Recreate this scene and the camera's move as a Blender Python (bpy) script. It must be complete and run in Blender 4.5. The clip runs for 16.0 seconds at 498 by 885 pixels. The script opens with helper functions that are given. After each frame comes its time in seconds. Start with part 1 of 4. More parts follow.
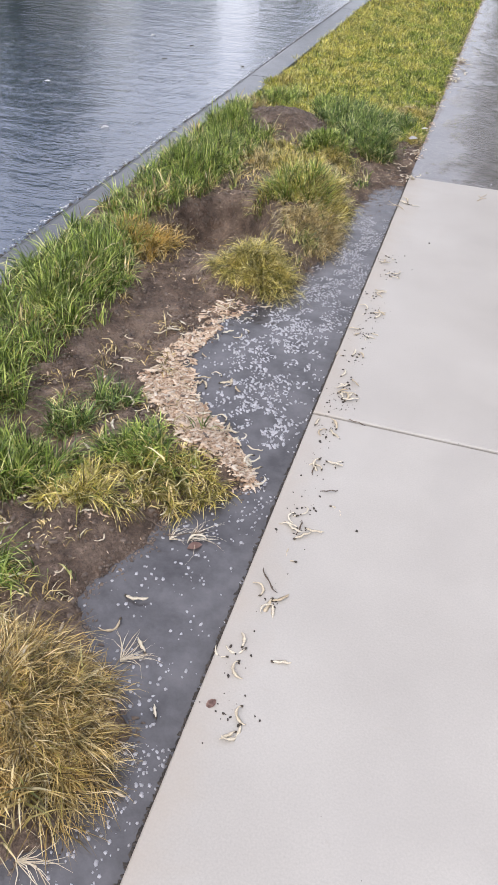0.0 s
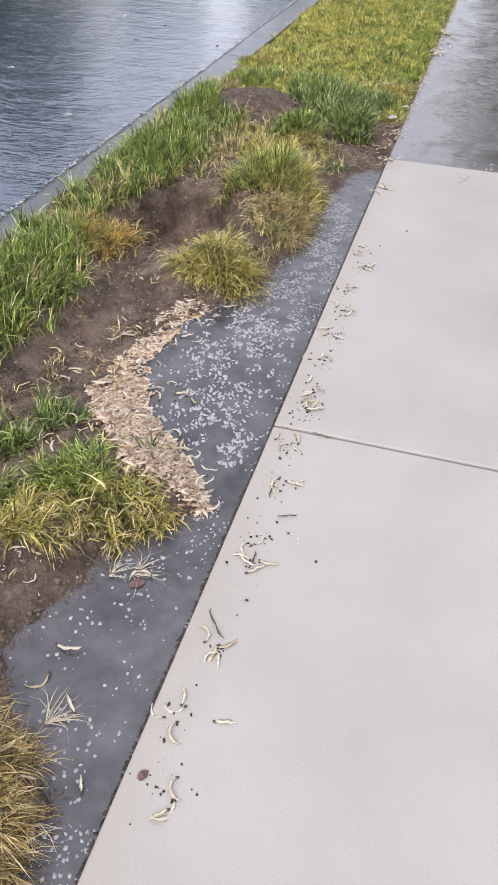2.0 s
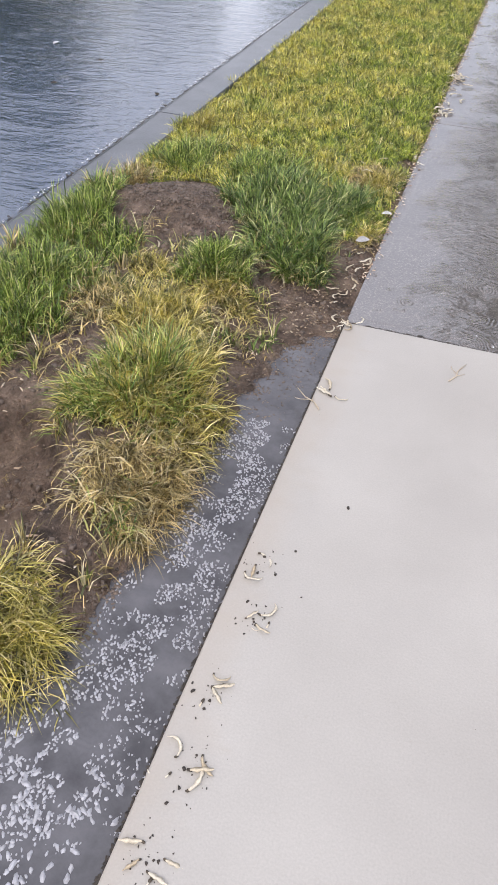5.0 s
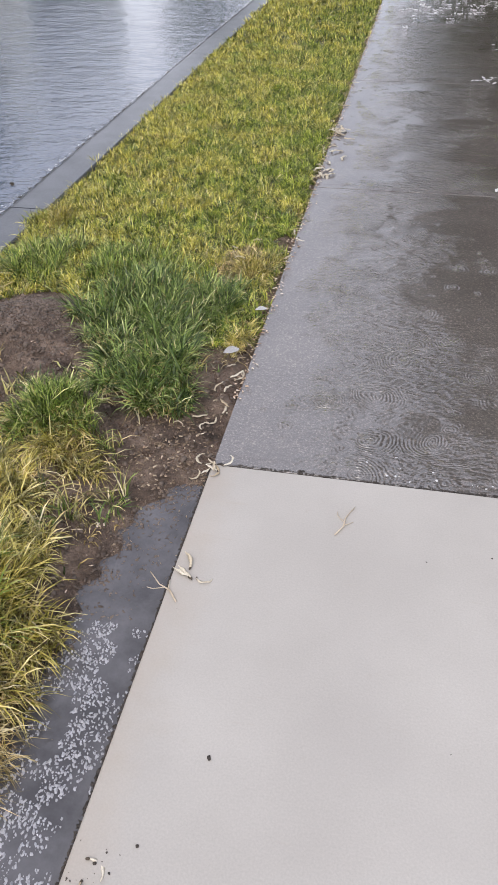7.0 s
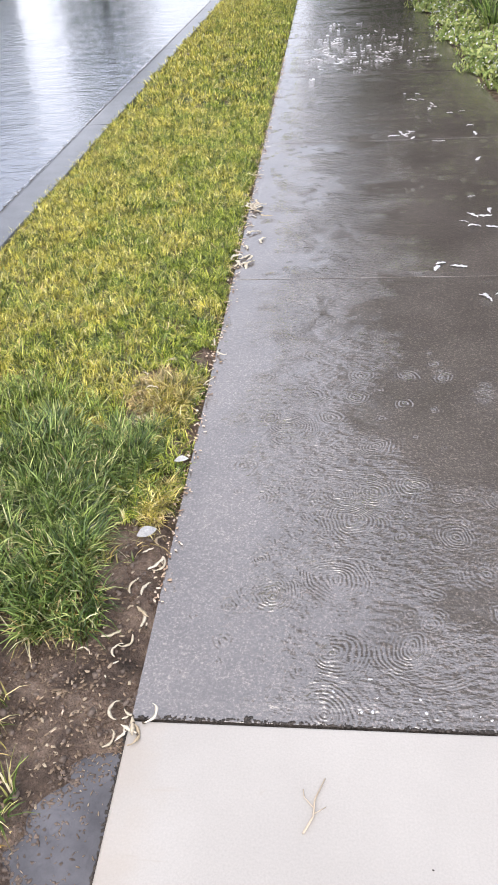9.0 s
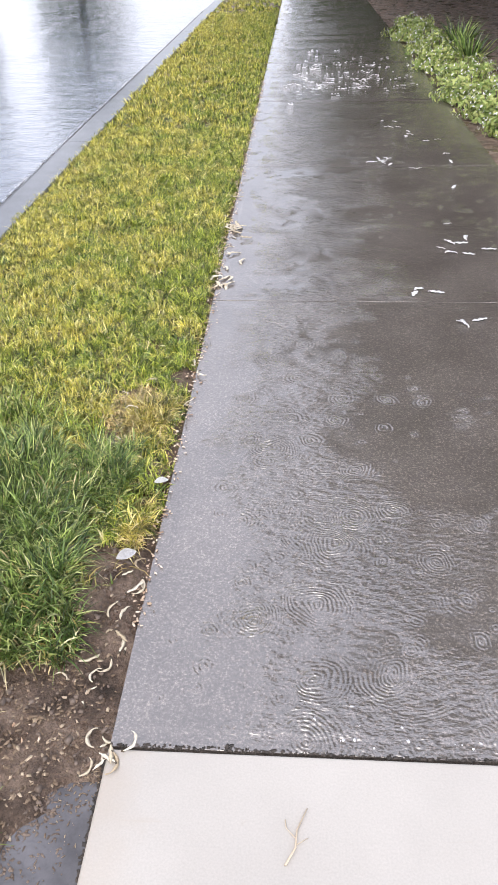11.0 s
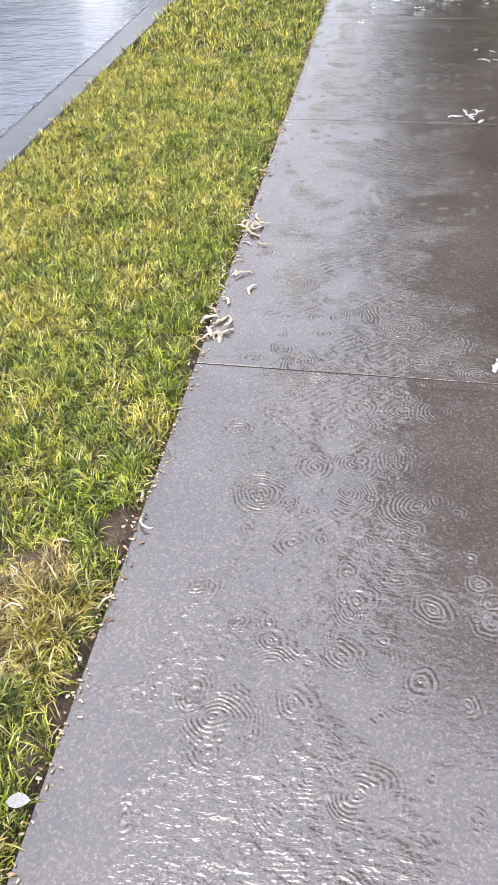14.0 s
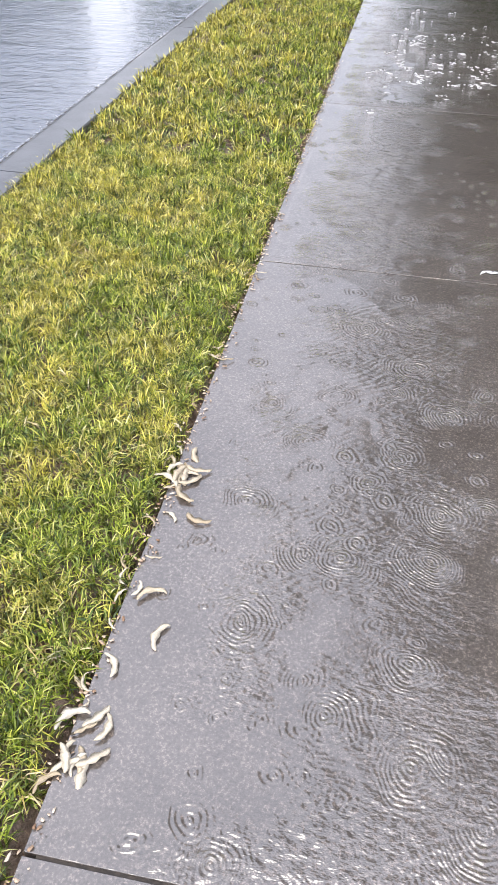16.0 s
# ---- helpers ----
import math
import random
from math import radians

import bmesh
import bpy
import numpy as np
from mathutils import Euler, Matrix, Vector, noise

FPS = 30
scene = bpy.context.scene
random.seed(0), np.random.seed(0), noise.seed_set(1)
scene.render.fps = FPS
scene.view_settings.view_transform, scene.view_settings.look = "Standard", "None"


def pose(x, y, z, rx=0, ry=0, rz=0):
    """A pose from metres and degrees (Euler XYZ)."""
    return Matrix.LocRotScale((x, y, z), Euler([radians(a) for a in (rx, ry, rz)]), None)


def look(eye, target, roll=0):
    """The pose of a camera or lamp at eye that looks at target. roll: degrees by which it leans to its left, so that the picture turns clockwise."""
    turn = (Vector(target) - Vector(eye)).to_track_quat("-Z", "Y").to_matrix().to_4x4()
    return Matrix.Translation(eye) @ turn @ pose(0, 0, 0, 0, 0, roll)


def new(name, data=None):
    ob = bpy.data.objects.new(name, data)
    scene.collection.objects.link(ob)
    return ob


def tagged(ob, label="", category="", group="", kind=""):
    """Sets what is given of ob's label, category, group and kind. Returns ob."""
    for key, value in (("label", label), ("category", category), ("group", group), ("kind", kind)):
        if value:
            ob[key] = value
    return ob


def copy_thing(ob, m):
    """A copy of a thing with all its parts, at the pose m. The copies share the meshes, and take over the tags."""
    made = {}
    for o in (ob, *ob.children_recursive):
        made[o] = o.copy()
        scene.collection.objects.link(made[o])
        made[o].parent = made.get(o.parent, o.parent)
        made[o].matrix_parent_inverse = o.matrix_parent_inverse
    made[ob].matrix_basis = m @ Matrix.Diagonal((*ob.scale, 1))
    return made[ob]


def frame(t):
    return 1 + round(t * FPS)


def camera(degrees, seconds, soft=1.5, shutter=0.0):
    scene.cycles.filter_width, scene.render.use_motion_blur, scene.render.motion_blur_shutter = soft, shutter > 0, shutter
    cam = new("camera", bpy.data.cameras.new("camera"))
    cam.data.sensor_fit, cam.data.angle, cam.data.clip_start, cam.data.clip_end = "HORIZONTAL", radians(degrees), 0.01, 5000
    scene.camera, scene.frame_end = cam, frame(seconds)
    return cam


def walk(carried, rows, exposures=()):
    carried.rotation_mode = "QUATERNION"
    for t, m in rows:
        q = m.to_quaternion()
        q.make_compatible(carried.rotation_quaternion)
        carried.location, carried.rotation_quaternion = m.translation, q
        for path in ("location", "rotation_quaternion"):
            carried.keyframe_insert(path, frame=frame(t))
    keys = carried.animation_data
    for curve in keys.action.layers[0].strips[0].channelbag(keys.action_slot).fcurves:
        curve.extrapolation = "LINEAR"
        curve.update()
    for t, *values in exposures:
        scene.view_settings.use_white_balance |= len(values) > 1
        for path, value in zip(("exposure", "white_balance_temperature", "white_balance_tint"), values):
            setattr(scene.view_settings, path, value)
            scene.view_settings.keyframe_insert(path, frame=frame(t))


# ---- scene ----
cam = camera(36.5, 16.0, soft=0.6)
PATH = [
    (0, (0.256, -1.711, 1.201), (-0.137, -0.191, -0.039), 3.9),
    (0.5, (0.258, -1.714, 1.212), (-0.159, -0.174, 0.005), 2.8),
    (1, (0.255, -1.718, 1.21), (-0.174, -0.204, -0.025), 1.7),
    (1.5, (0.262, -1.681, 1.207), (-0.167, -0.183, -0.047), -1.5),
    (2, (0.32, -1.503, 1.169), (-0.072, -0.012, -0.106), 2.2),
    (2.5, (0.397, -1.231, 1.199), (-0.045, 0.156, -0.173), 0.4),
    (2.7, (0.408, -1.104, 1.198), (-0.03, 0.301, -0.157), 0.4),
    (3, (0.351, -0.912, 1.18), (-0.046, 0.539, -0.138), 0.9),
    (3.2, (0.302, -0.804, 1.197), (-0.059, 0.661, -0.116), 3.1),
    (5.3, (0.273, 0.091, 1.187), (-0.146, 1.549, -0.116), 3.3),
    (5.5, (0.265, 0.102, 1.191), (-0.129, 1.572, -0.108), 2.7),
    (6, (0.276, 0.156, 1.177), (-0.103, 1.623, -0.129), 0.6),
    (6.5, (0.351, 0.354, 1.172), (0.009, 1.84, -0.122), 1.4),
    (7, (0.391, 0.589, 1.22), (0.069, 2.123, -0.022), -1.0),
    (7.5, (0.348, 0.876, 1.217), (0.156, 2.472, 0.027), -2.4),
    (8, (0.375, 1.08, 1.238), (0.133, 2.644, 0.016), -2.3),
    (8.5, (0.363, 1.173, 1.239), (0.209, 2.795, 0.079), -3.3),
    (9, (0.354, 1.181, 1.244), (0.166, 2.788, 0.068), -3.6),
    (11.3, (0.317, 1.196, 1.252), (0.209, 2.837, 0.113), -1.0),
    (11.5, (0.312, 1.208, 1.239), (0.176, 2.817, 0.057), -1.9),
    (12, (0.373, 1.354, 1.202), (0.131, 2.931, -0.004), -2.4),
    (12.5, (0.469, 1.567, 1.209), (0.226, 3.093, -0.061), -1.7),
    (13, (0.444, 1.81, 1.182), (0.207, 3.35, -0.071), -0.7),
    (13.5, (0.408, 2.044, 1.209), (0.205, 3.591, -0.042), -2.1),
    (14, (0.449, 2.333, 1.201), (0.176, 3.811, -0.118), -2.1),
    (14.5, (0.471, 2.617, 1.195), (0.208, 4.139, -0.075), -0.3),
    (15, (0.412, 2.93, 1.209), (0.236, 4.496, -0.022), -1.2),
    (15.5, (0.398, 3.267, 1.176), (0.19, 4.801, -0.09), 1.2),
    (16, (0.39, 3.589, 1.167), (0.131, 5.116, -0.1), 1.6),
]
EXPOSURES = [(0.0, 0.57), (0.5, 0.53), (1.0, 0.56), (1.5, 0.6), (2.5, 0.45), (3.0, 0.38), (5.5, 0.59), (6.5, 0.47), (7.0, 0.4), (7.5, 0.52), (8.0, 0.73), (9.0, 0.9), (12.5, 0.95), (16.0, 0.96)]
walk(cam, [(t, look(eye, target, roll)) for t, eye, target, roll in PATH], EXPOSURES)

# ---- world, sun ----
world = bpy.data.worlds.new("overcast_sky")
scene.world = world
world.use_nodes = True
wn = world.node_tree
sky = wn.nodes.new("ShaderNodeTexSky")
sky.sky_type = "NISHITA"
sky.sun_disc = False
sky.sun_elevation = radians(60)
sky.sun_rotation = radians(200)
sky.air_density = 1.0
sky.dust_density = 4.0
sky.ozone_density = 1.0
wn.nodes["Background"].inputs["Strength"].default_value = 0.15
cover = wn.nodes.new("ShaderNodeMix")
cover.data_type = "RGBA"
cover.inputs[0].default_value = 0.75
clouds = wn.nodes.new("ShaderNodeTexNoise")
clouds.inputs["Scale"].default_value = 2.6
clouds.inputs["Detail"].default_value = 5.0
cloud_tone = wn.nodes.new("ShaderNodeValToRGB")
cloud_tone.color_ramp.elements[0].position = 0.36
cloud_tone.color_ramp.elements[0].color = (4.7, 4.8, 5.5, 1)
cloud_tone.color_ramp.elements[1].position = 0.64
cloud_tone.color_ramp.elements[1].color = (6.3, 6.3, 7.0, 1)
wn.links.new(clouds.outputs["Fac"], cloud_tone.inputs["Fac"])
wn.links.new(cloud_tone.outputs["Color"], cover.inputs[7])
wn.links.new(sky.outputs[0], cover.inputs[6])
wn.links.new(cover.outputs[2], wn.nodes["Background"].inputs["Color"])

sun = new("sun", bpy.data.lights.new("sun", "SUN"))
sun.data.energy = 1.0
sun.data.angle = radians(40)
sun.data.color = (1.0, 0.93, 0.83)
sun.matrix_world = look((-2.2, -7.5, 10.5), (0, 0, 0))


# ---- materials ----
def material(name):
    m = bpy.data.materials.new(name)
    m.use_nodes = True
    return m, m.node_tree, m.node_tree.nodes["Principled BSDF"]


def node(nt, kind, **values):
    n = nt.nodes.new(kind)
    for key, value in values.items():
        n.inputs[key.replace("_", " ")].default_value = value
    return n


def position(nt, scale=(1, 1, 1), turn=0.0):
    geo = nt.nodes.new("ShaderNodeNewGeometry")
    mp = nt.nodes.new("ShaderNodeMapping")
    mp.inputs["Scale"].default_value = scale
    mp.inputs["Rotation"].default_value = (0, 0, radians(turn))
    nt.links.new(geo.outputs["Position"], mp.inputs["Vector"])
    return mp.outputs["Vector"]


def grain(nt, scale, detail=4.0, rough=0.55, stretch=(1, 1, 1)):
    n = node(nt, "ShaderNodeTexNoise", Scale=scale, Detail=detail, Roughness=rough)
    nt.links.new(position(nt, stretch), n.inputs["Vector"])
    return n.outputs["Fac"]


def ramp(nt, fac, stops):
    r = nt.nodes.new("ShaderNodeValToRGB")
    while len(r.color_ramp.elements) < len(stops):
        r.color_ramp.elements.new(0.5)
    for e, (at, colour) in zip(r.color_ramp.elements, stops):
        e.position = at
        e.color = (*colour, 1) if len(colour) == 3 else colour
    nt.links.new(fac, r.inputs["Fac"])
    return r.outputs["Color"]


def mix(nt, fac, a, b, kind="MIX"):
    m = nt.nodes.new("ShaderNodeMix")
    m.data_type, m.blend_type = "RGBA", kind
    for slot, v in ((0, fac), (6, a), (7, b)):
        if isinstance(v, (int, float)):
            m.inputs[slot].default_value = v
        elif isinstance(v, tuple):
            m.inputs[slot].default_value = (*v, 1)
        else:
            nt.links.new(v, m.inputs[slot])
    return m.outputs[2]


def maths(nt, op, a, b=0.0, c=0.0):
    m = nt.nodes.new("ShaderNodeMath")
    m.operation = op
    for i, v in enumerate((a, b, c)):
        if isinstance(v, (int, float)):
            m.inputs[i].default_value = v
        else:
            nt.links.new(v, m.inputs[i])
    return m.outputs[0]


def bump(nt, height, strength, distance, before=None):
    b = nt.nodes.new("ShaderNodeBump")
    b.inputs["Strength"].default_value = strength
    b.inputs["Distance"].default_value = distance
    nt.links.new(height, b.inputs["Height"])
    if before is not None:
        nt.links.new(before, b.inputs["Normal"])
    return b.outputs["Normal"]


def rings(nt, cells, waves, share, wide=0.35):
    """Rings of rain drops: cells to the metre, waves across a cell, share of the cells that have one."""
    v = nt.nodes.new("ShaderNodeTexVoronoi")
    v.voronoi_dimensions = "2D"
    v.inputs["Scale"].default_value = cells
    warp = node(nt, "ShaderNodeTexNoise", Scale=cells * 1.6, Detail=2.0)
    nt.links.new(position(nt), warp.inputs["Vector"])
    nt.links.new(mix(nt, 0.35 / cells, position(nt), warp.outputs["Color"], "ADD"), v.inputs["Vector"])
    d = v.outputs["Distance"]
    bw = nt.nodes.new("ShaderNodeSeparateColor")
    nt.links.new(v.outputs["Color"], bw.inputs[0])
    reach = maths(nt, "MULTIPLY_ADD", bw.outputs[1], wide, 0.15)
    fade = maths(nt, "MAXIMUM", maths(nt, "SUBTRACT", 1.0, maths(nt, "DIVIDE", d, reach)), 0.0)
    wave = maths(nt, "SINE", maths(nt, "MULTIPLY", d, waves))
    on = maths(nt, "LESS_THAN", bw.outputs[0], share)
    return maths(nt, "MULTIPLY", maths(nt, "MULTIPLY", wave, fade), on)


def wavelets(nt, turn, length, warp):
    """Trains of small waves that run one way, with crests bent by a slow noise."""
    w = nt.nodes.new("ShaderNodeTexWave")
    w.wave_type, w.bands_direction, w.wave_profile = "BANDS", "X", "SIN"
    for key, value in (("Scale", 2 * math.pi / 20 / length), ("Distortion", warp), ("Detail", 2.0), ("Detail Scale", 0.35), ("Detail Roughness", 0.5)):
        w.inputs[key].default_value = value
    nt.links.new(position(nt, turn=turn), w.inputs["Vector"])
    return w.outputs["Fac"]


def link(nt, out, bsdf, slot):
    nt.links.new(out, bsdf.inputs[slot])


def dry_concrete():
    m, nt, b = material("damp_pale_concrete")
    big = ramp(nt, grain(nt, 2.2, 5), [(0.3, (0.415, 0.392, 0.368)), (0.7, (0.492, 0.47, 0.443))])
    fine = ramp(nt, grain(nt, 260, 3), [(0.3, (0.86, 0.86, 0.86)), (0.7, (1.06, 1.06, 1.06))])
    col = mix(nt, 0.6, big, mix(nt, 1.0, big, fine, "MULTIPLY"))
    spots = ramp(nt, grain(nt, 26, 6, 0.7), [(0.64, (0, 0, 0)), (0.74, (1, 1, 1))])
    col = mix(nt, maths(nt, "MULTIPLY", spots, 0.45), col, (0.36, 0.31, 0.27))
    streak = ramp(nt, grain(nt, 14, 4, 0.6, (0.5, 5, 1)), [(0.66, (0, 0, 0)), (0.73, (1, 1, 1))])
    col = mix(nt, maths(nt, "MULTIPLY", streak, 0.5), col, (0.42, 0.38, 0.34))
    side = nt.nodes.new("ShaderNodeSeparateXYZ")
    nt.links.new(position(nt), side.inputs[0])
    reach = maths(nt, "SUBTRACT", maths(nt, "MULTIPLY", grain(nt, 9, 5, 0.65), 0.22), side.outputs["X"])
    tan = ramp(nt, reach, [(0.02, (0, 0, 0)), (0.12, (1, 1, 1))])
    col = mix(nt, maths(nt, "MULTIPLY", tan, 0.4), col, (0.4, 0.335, 0.27))
    damp = ramp(nt, grain(nt, 3.4, 4, 0.5, (1, 0.7, 1)), [(0.52, (0, 0, 0)), (0.66, (1, 1, 1))])
    col = mix(nt, maths(nt, "MULTIPLY", damp, 0.22), col, (0.37, 0.35, 0.335))
    link(nt, col, b, "Base Color")
    link(nt, maths(nt, "MULTIPLY_ADD", grain(nt, 5), 0.3, 0.3), b, "Roughness")
    link(nt, bump(nt, grain(nt, 160, 5), 0.25, 0.002), b, "Normal")
    return m


def wet_concrete():
    m, nt, b = material("wet_brown_concrete")
    big = ramp(nt, grain(nt, 3.0, 6), [(0.3, (0.082, 0.068, 0.061)), (0.7, (0.138, 0.118, 0.108))])
    # concrete grain; its bright end paints the wet surface's glinting speckle into the colour
    fine = ramp(nt, grain(nt, 190, 3, 0.7), [(0.33, (0.45, 0.45, 0.45)), (0.54, (1, 1, 1)), (0.74, (3.6, 3.5, 3.4))])
    link(nt, mix(nt, 0.75, big, mix(nt, 1.0, big, fine, "MULTIPLY")), b, "Base Color")
    b.inputs["Roughness"].default_value = 0.45
    b.inputs["Coat Weight"].default_value = 1.0
    b.inputs["Coat IOR"].default_value = 2.4
    b.inputs["Coat Roughness"].default_value = 0.035
    across = nt.nodes.new("ShaderNodeSeparateXYZ")
    nt.links.new(position(nt), across.inputs[0])
    # the sheet of water lies still along the lawn, runs in wavelets beside that, and thins out to bare wet grain
    run = maths(nt, "MULTIPLY_ADD", grain(nt, 2.6, 3), 0.5, maths(nt, "ADD", across.outputs["X"], -0.25))
    band = ramp(nt, run, [(0.08, (0.03, 0.03, 0.03)), (0.2, (1, 1, 1)), (0.65, (0.9, 0.9, 0.9)), (0.95, (0.3, 0.3, 0.3))])
    pools = ramp(nt, grain(nt, 2.1, 3), [(0.42, (0.12, 0.12, 0.12)), (0.53, (1, 1, 1))])
    patch = mix(nt, 1.0, band, pools, "MULTIPLY")
    trains = ramp(nt, grain(nt, 5.0, 2), [(0.42, (0, 0, 0)), (0.58, (1, 1, 1))])
    cross = ramp(nt, grain(nt, 6.5, 2, 0.5, (1, 1.3, 1)), [(0.45, (0, 0, 0)), (0.62, (1, 1, 1))])
    n1 = bump(nt, maths(nt, "MULTIPLY", maths(nt, "MULTIPLY", wavelets(nt, 52, 0.019, 14.0), trains), patch), 0.8, 0.0014)
    n1 = bump(nt, maths(nt, "MULTIPLY", maths(nt, "MULTIPLY", rings(nt, 4.0, 190, 0.9, 0.5), cross), patch), 0.9, 0.0015, n1)
    n1 = bump(nt, maths(nt, "MULTIPLY", rings(nt, 5.3, 125, 0.8, 0.5), patch), 0.9, 0.0013, n1)
    n1 = bump(nt, maths(nt, "MULTIPLY", grain(nt, 42, 3, 0.55, (0.8, 1.5, 1)), patch), 0.8, 0.0105, n1)
    drops = ramp(nt, grain(nt, 1.7, 2), [(0.42, (0.15, 0.15, 0.15)), (0.55, (1, 1, 1))])
    n2 = bump(nt, maths(nt, "MULTIPLY", rings(nt, 8.5, 62, 0.55), drops), 0.9, 0.0013, n1)
    n2 = bump(nt, maths(nt, "MULTIPLY", rings(nt, 13, 50, 0.4), drops), 0.9, 0.0009, n2)
    bare = ramp(nt, run, [(0.35, (0.1, 0.1, 0.1)), (0.7, (1, 1, 1))])
    n3 = bump(nt, maths(nt, "MULTIPLY", grain(nt, 190, 3, 0.65), bare), 0.2, 0.0025, n2)
    link(nt, n3, b, "Coat Normal")
    link(nt, bump(nt, grain(nt, 150, 4), 0.3, 0.002), b, "Normal")
    return m


def curb_concrete():
    m, nt, b = material("wet_grey_concrete")
    col = ramp(nt, grain(nt, 6, 6), [(0.3, (0.075, 0.081, 0.094)), (0.7, (0.135, 0.144, 0.162))])
    fine = ramp(nt, grain(nt, 220, 3), [(0.3, (0.75, 0.75, 0.75)), (0.7, (1.15, 1.15, 1.15))])
    link(nt, mix(nt, 1.0, col, fine, "MULTIPLY"), b, "Base Color")
    b.inputs["Roughness"].default_value = 0.35
    b.inputs["Coat Weight"].default_value = 0.45
    b.inputs["Coat Roughness"].default_value = 0.12
    link(nt, bump(nt, grain(nt, 120, 4), 0.3, 0.003), b, "Normal")
    return m


def soil():
    m, nt, b = material("wet_dark_soil")
    col = ramp(nt, grain(nt, 11, 7, 0.65), [(0.3, (0.036, 0.023, 0.016)), (0.48, (0.15, 0.104, 0.078)), (0.7, (0.33, 0.245, 0.19))])
    crumbs = ramp(nt, grain(nt, 120, 4, 0.7), [(0.3, (0.45, 0.45, 0.45)), (0.6, (1.1, 1.1, 1.1)), (0.75, (2.0, 1.9, 1.75))])
    link(nt, mix(nt, 0.8, col, mix(nt, 1.0, col, crumbs, "MULTIPLY")), b, "Base Color")
    link(nt, ramp(nt, grain(nt, 7, 4), [(0.42, (0.2, 0.2, 0.2)), (0.6, (0.75, 0.75, 0.75))]), b, "Roughness")
    n = bump(nt, grain(nt, 34, 7, 0.72), 0.9, 0.024)
    link(nt, bump(nt, grain(nt, 210, 3), 0.7, 0.004, n), b, "Normal")
    return m


def puddle_water():
    m, nt, b = material("murky_puddle_water")
    col = ramp(nt, grain(nt, 9, 6, 0.65), [(0.34, (0.05, 0.048, 0.054)), (0.66, (0.13, 0.127, 0.14))])
    link(nt, col, b, "Base Color")
    b.inputs["Roughness"].default_value = 0.06
    b.inputs["IOR"].default_value = 1.6
    n = bump(nt, grain(nt, 16, 4), 0.4, 0.012)
    link(nt, bump(nt, rings(nt, 8, 60, 0.4), 0.14, 0.004, n), b, "Normal")
    return m


def street_water():
    m, nt, b = material("rippled_street_water")
    link(nt, ramp(nt, grain(nt, 0.9, 3), [(0.35, (0.028, 0.046, 0.085)), (0.65, (0.05, 0.075, 0.13))]), b, "Base Color")
    b.inputs["Roughness"].default_value = 0.05
    b.inputs["IOR"].default_value = 1.9
    b.inputs["Coat Weight"].default_value = 0.8
    b.inputs["Coat Roughness"].default_value = 0.05
    n1 = bump(nt, grain(nt, 3.2, 5, 0.55, (0.9, 1.7, 1)), 0.16, 0.06)
    n2 = bump(nt, grain(nt, 15, 4, 0.6, (0.8, 1.6, 1)), 0.3, 0.015, n1)
    n3 = bump(nt, rings(nt, 6, 55, 0.4), 0.12, 0.006, n2)
    link(nt, n3, b, "Normal")
    link(nt, n3, b, "Coat Normal")
    return m


def asphalt():
    m, nt, b = material("wet_asphalt")
    link(nt, ramp(nt, grain(nt, 90, 5), [(0.3, (0.03, 0.03, 0.032)), (0.7, (0.075, 0.075, 0.078))]), b, "Base Color")
    b.inputs["Roughness"].default_value = 0.4
    return m


def blade_material(name, stops, patch_stops=None, share=0.5, rough=0.3, tilt=0.0):
    """Blades whose colour changes from blade to blade, and in patches over the ground."""
    m, nt, b = material(name)
    geo = nt.nodes.new("ShaderNodeNewGeometry")
    col = ramp(nt, geo.outputs["Random Per Island"], stops)
    if patch_stops:
        where = grain(nt, 4.2, 4, 0.6)
        edge = maths(nt, "ADD", where, maths(nt, "MULTIPLY_ADD", geo.outputs["Random Per Island"], 0.16, -0.08))
        if tilt:
            side = nt.nodes.new("ShaderNodeSeparateXYZ")
            nt.links.new(position(nt), side.inputs[0])
            edge = maths(nt, "SUBTRACT", edge, maths(nt, "MULTIPLY_ADD", side.outputs["X"], tilt, tilt * 0.5))
        fac = ramp(nt, edge, [(share - 0.08, (0, 0, 0)), (share + 0.08, (1, 1, 1))])
        rnd = nt.nodes.new("ShaderNodeNewGeometry")
        col = mix(nt, fac, col, ramp(nt, rnd.outputs["Random Per Island"], patch_stops))
    # mottling by clump, put into the colour to deepen the dark gaps
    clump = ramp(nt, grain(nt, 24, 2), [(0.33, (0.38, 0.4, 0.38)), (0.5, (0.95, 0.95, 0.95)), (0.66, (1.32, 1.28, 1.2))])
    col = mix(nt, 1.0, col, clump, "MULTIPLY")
    link(nt, col, b, "Base Color")
    b.inputs["Roughness"].default_value = rough
    b.inputs["Specular IOR Level"].default_value = 0.5
    tr = nt.nodes.new("ShaderNodeBsdfTranslucent")
    nt.links.new(col, tr.inputs["Color"])
    ms = nt.nodes.new("ShaderNodeMixShader")
    ms.inputs[0].default_value = 0.14
    nt.links.new(b.outputs[0], ms.inputs[1])
    nt.links.new(tr.outputs[0], ms.inputs[2])
    nt.links.new(ms.outputs[0], nt.nodes["Material Output"].inputs["Surface"])
    return m


def mottled(name, low, high, scale, rough=0.6, fine=150):
    m, nt, b = material(name)
    link(nt, ramp(nt, grain(nt, scale, 5, 0.65), [(0.32, low), (0.68, high)]), b, "Base Color")
    b.inputs["Roughness"].default_value = rough
    link(nt, bump(nt, grain(nt, fine, 4), 0.4, 0.003), b, "Normal")
    return m


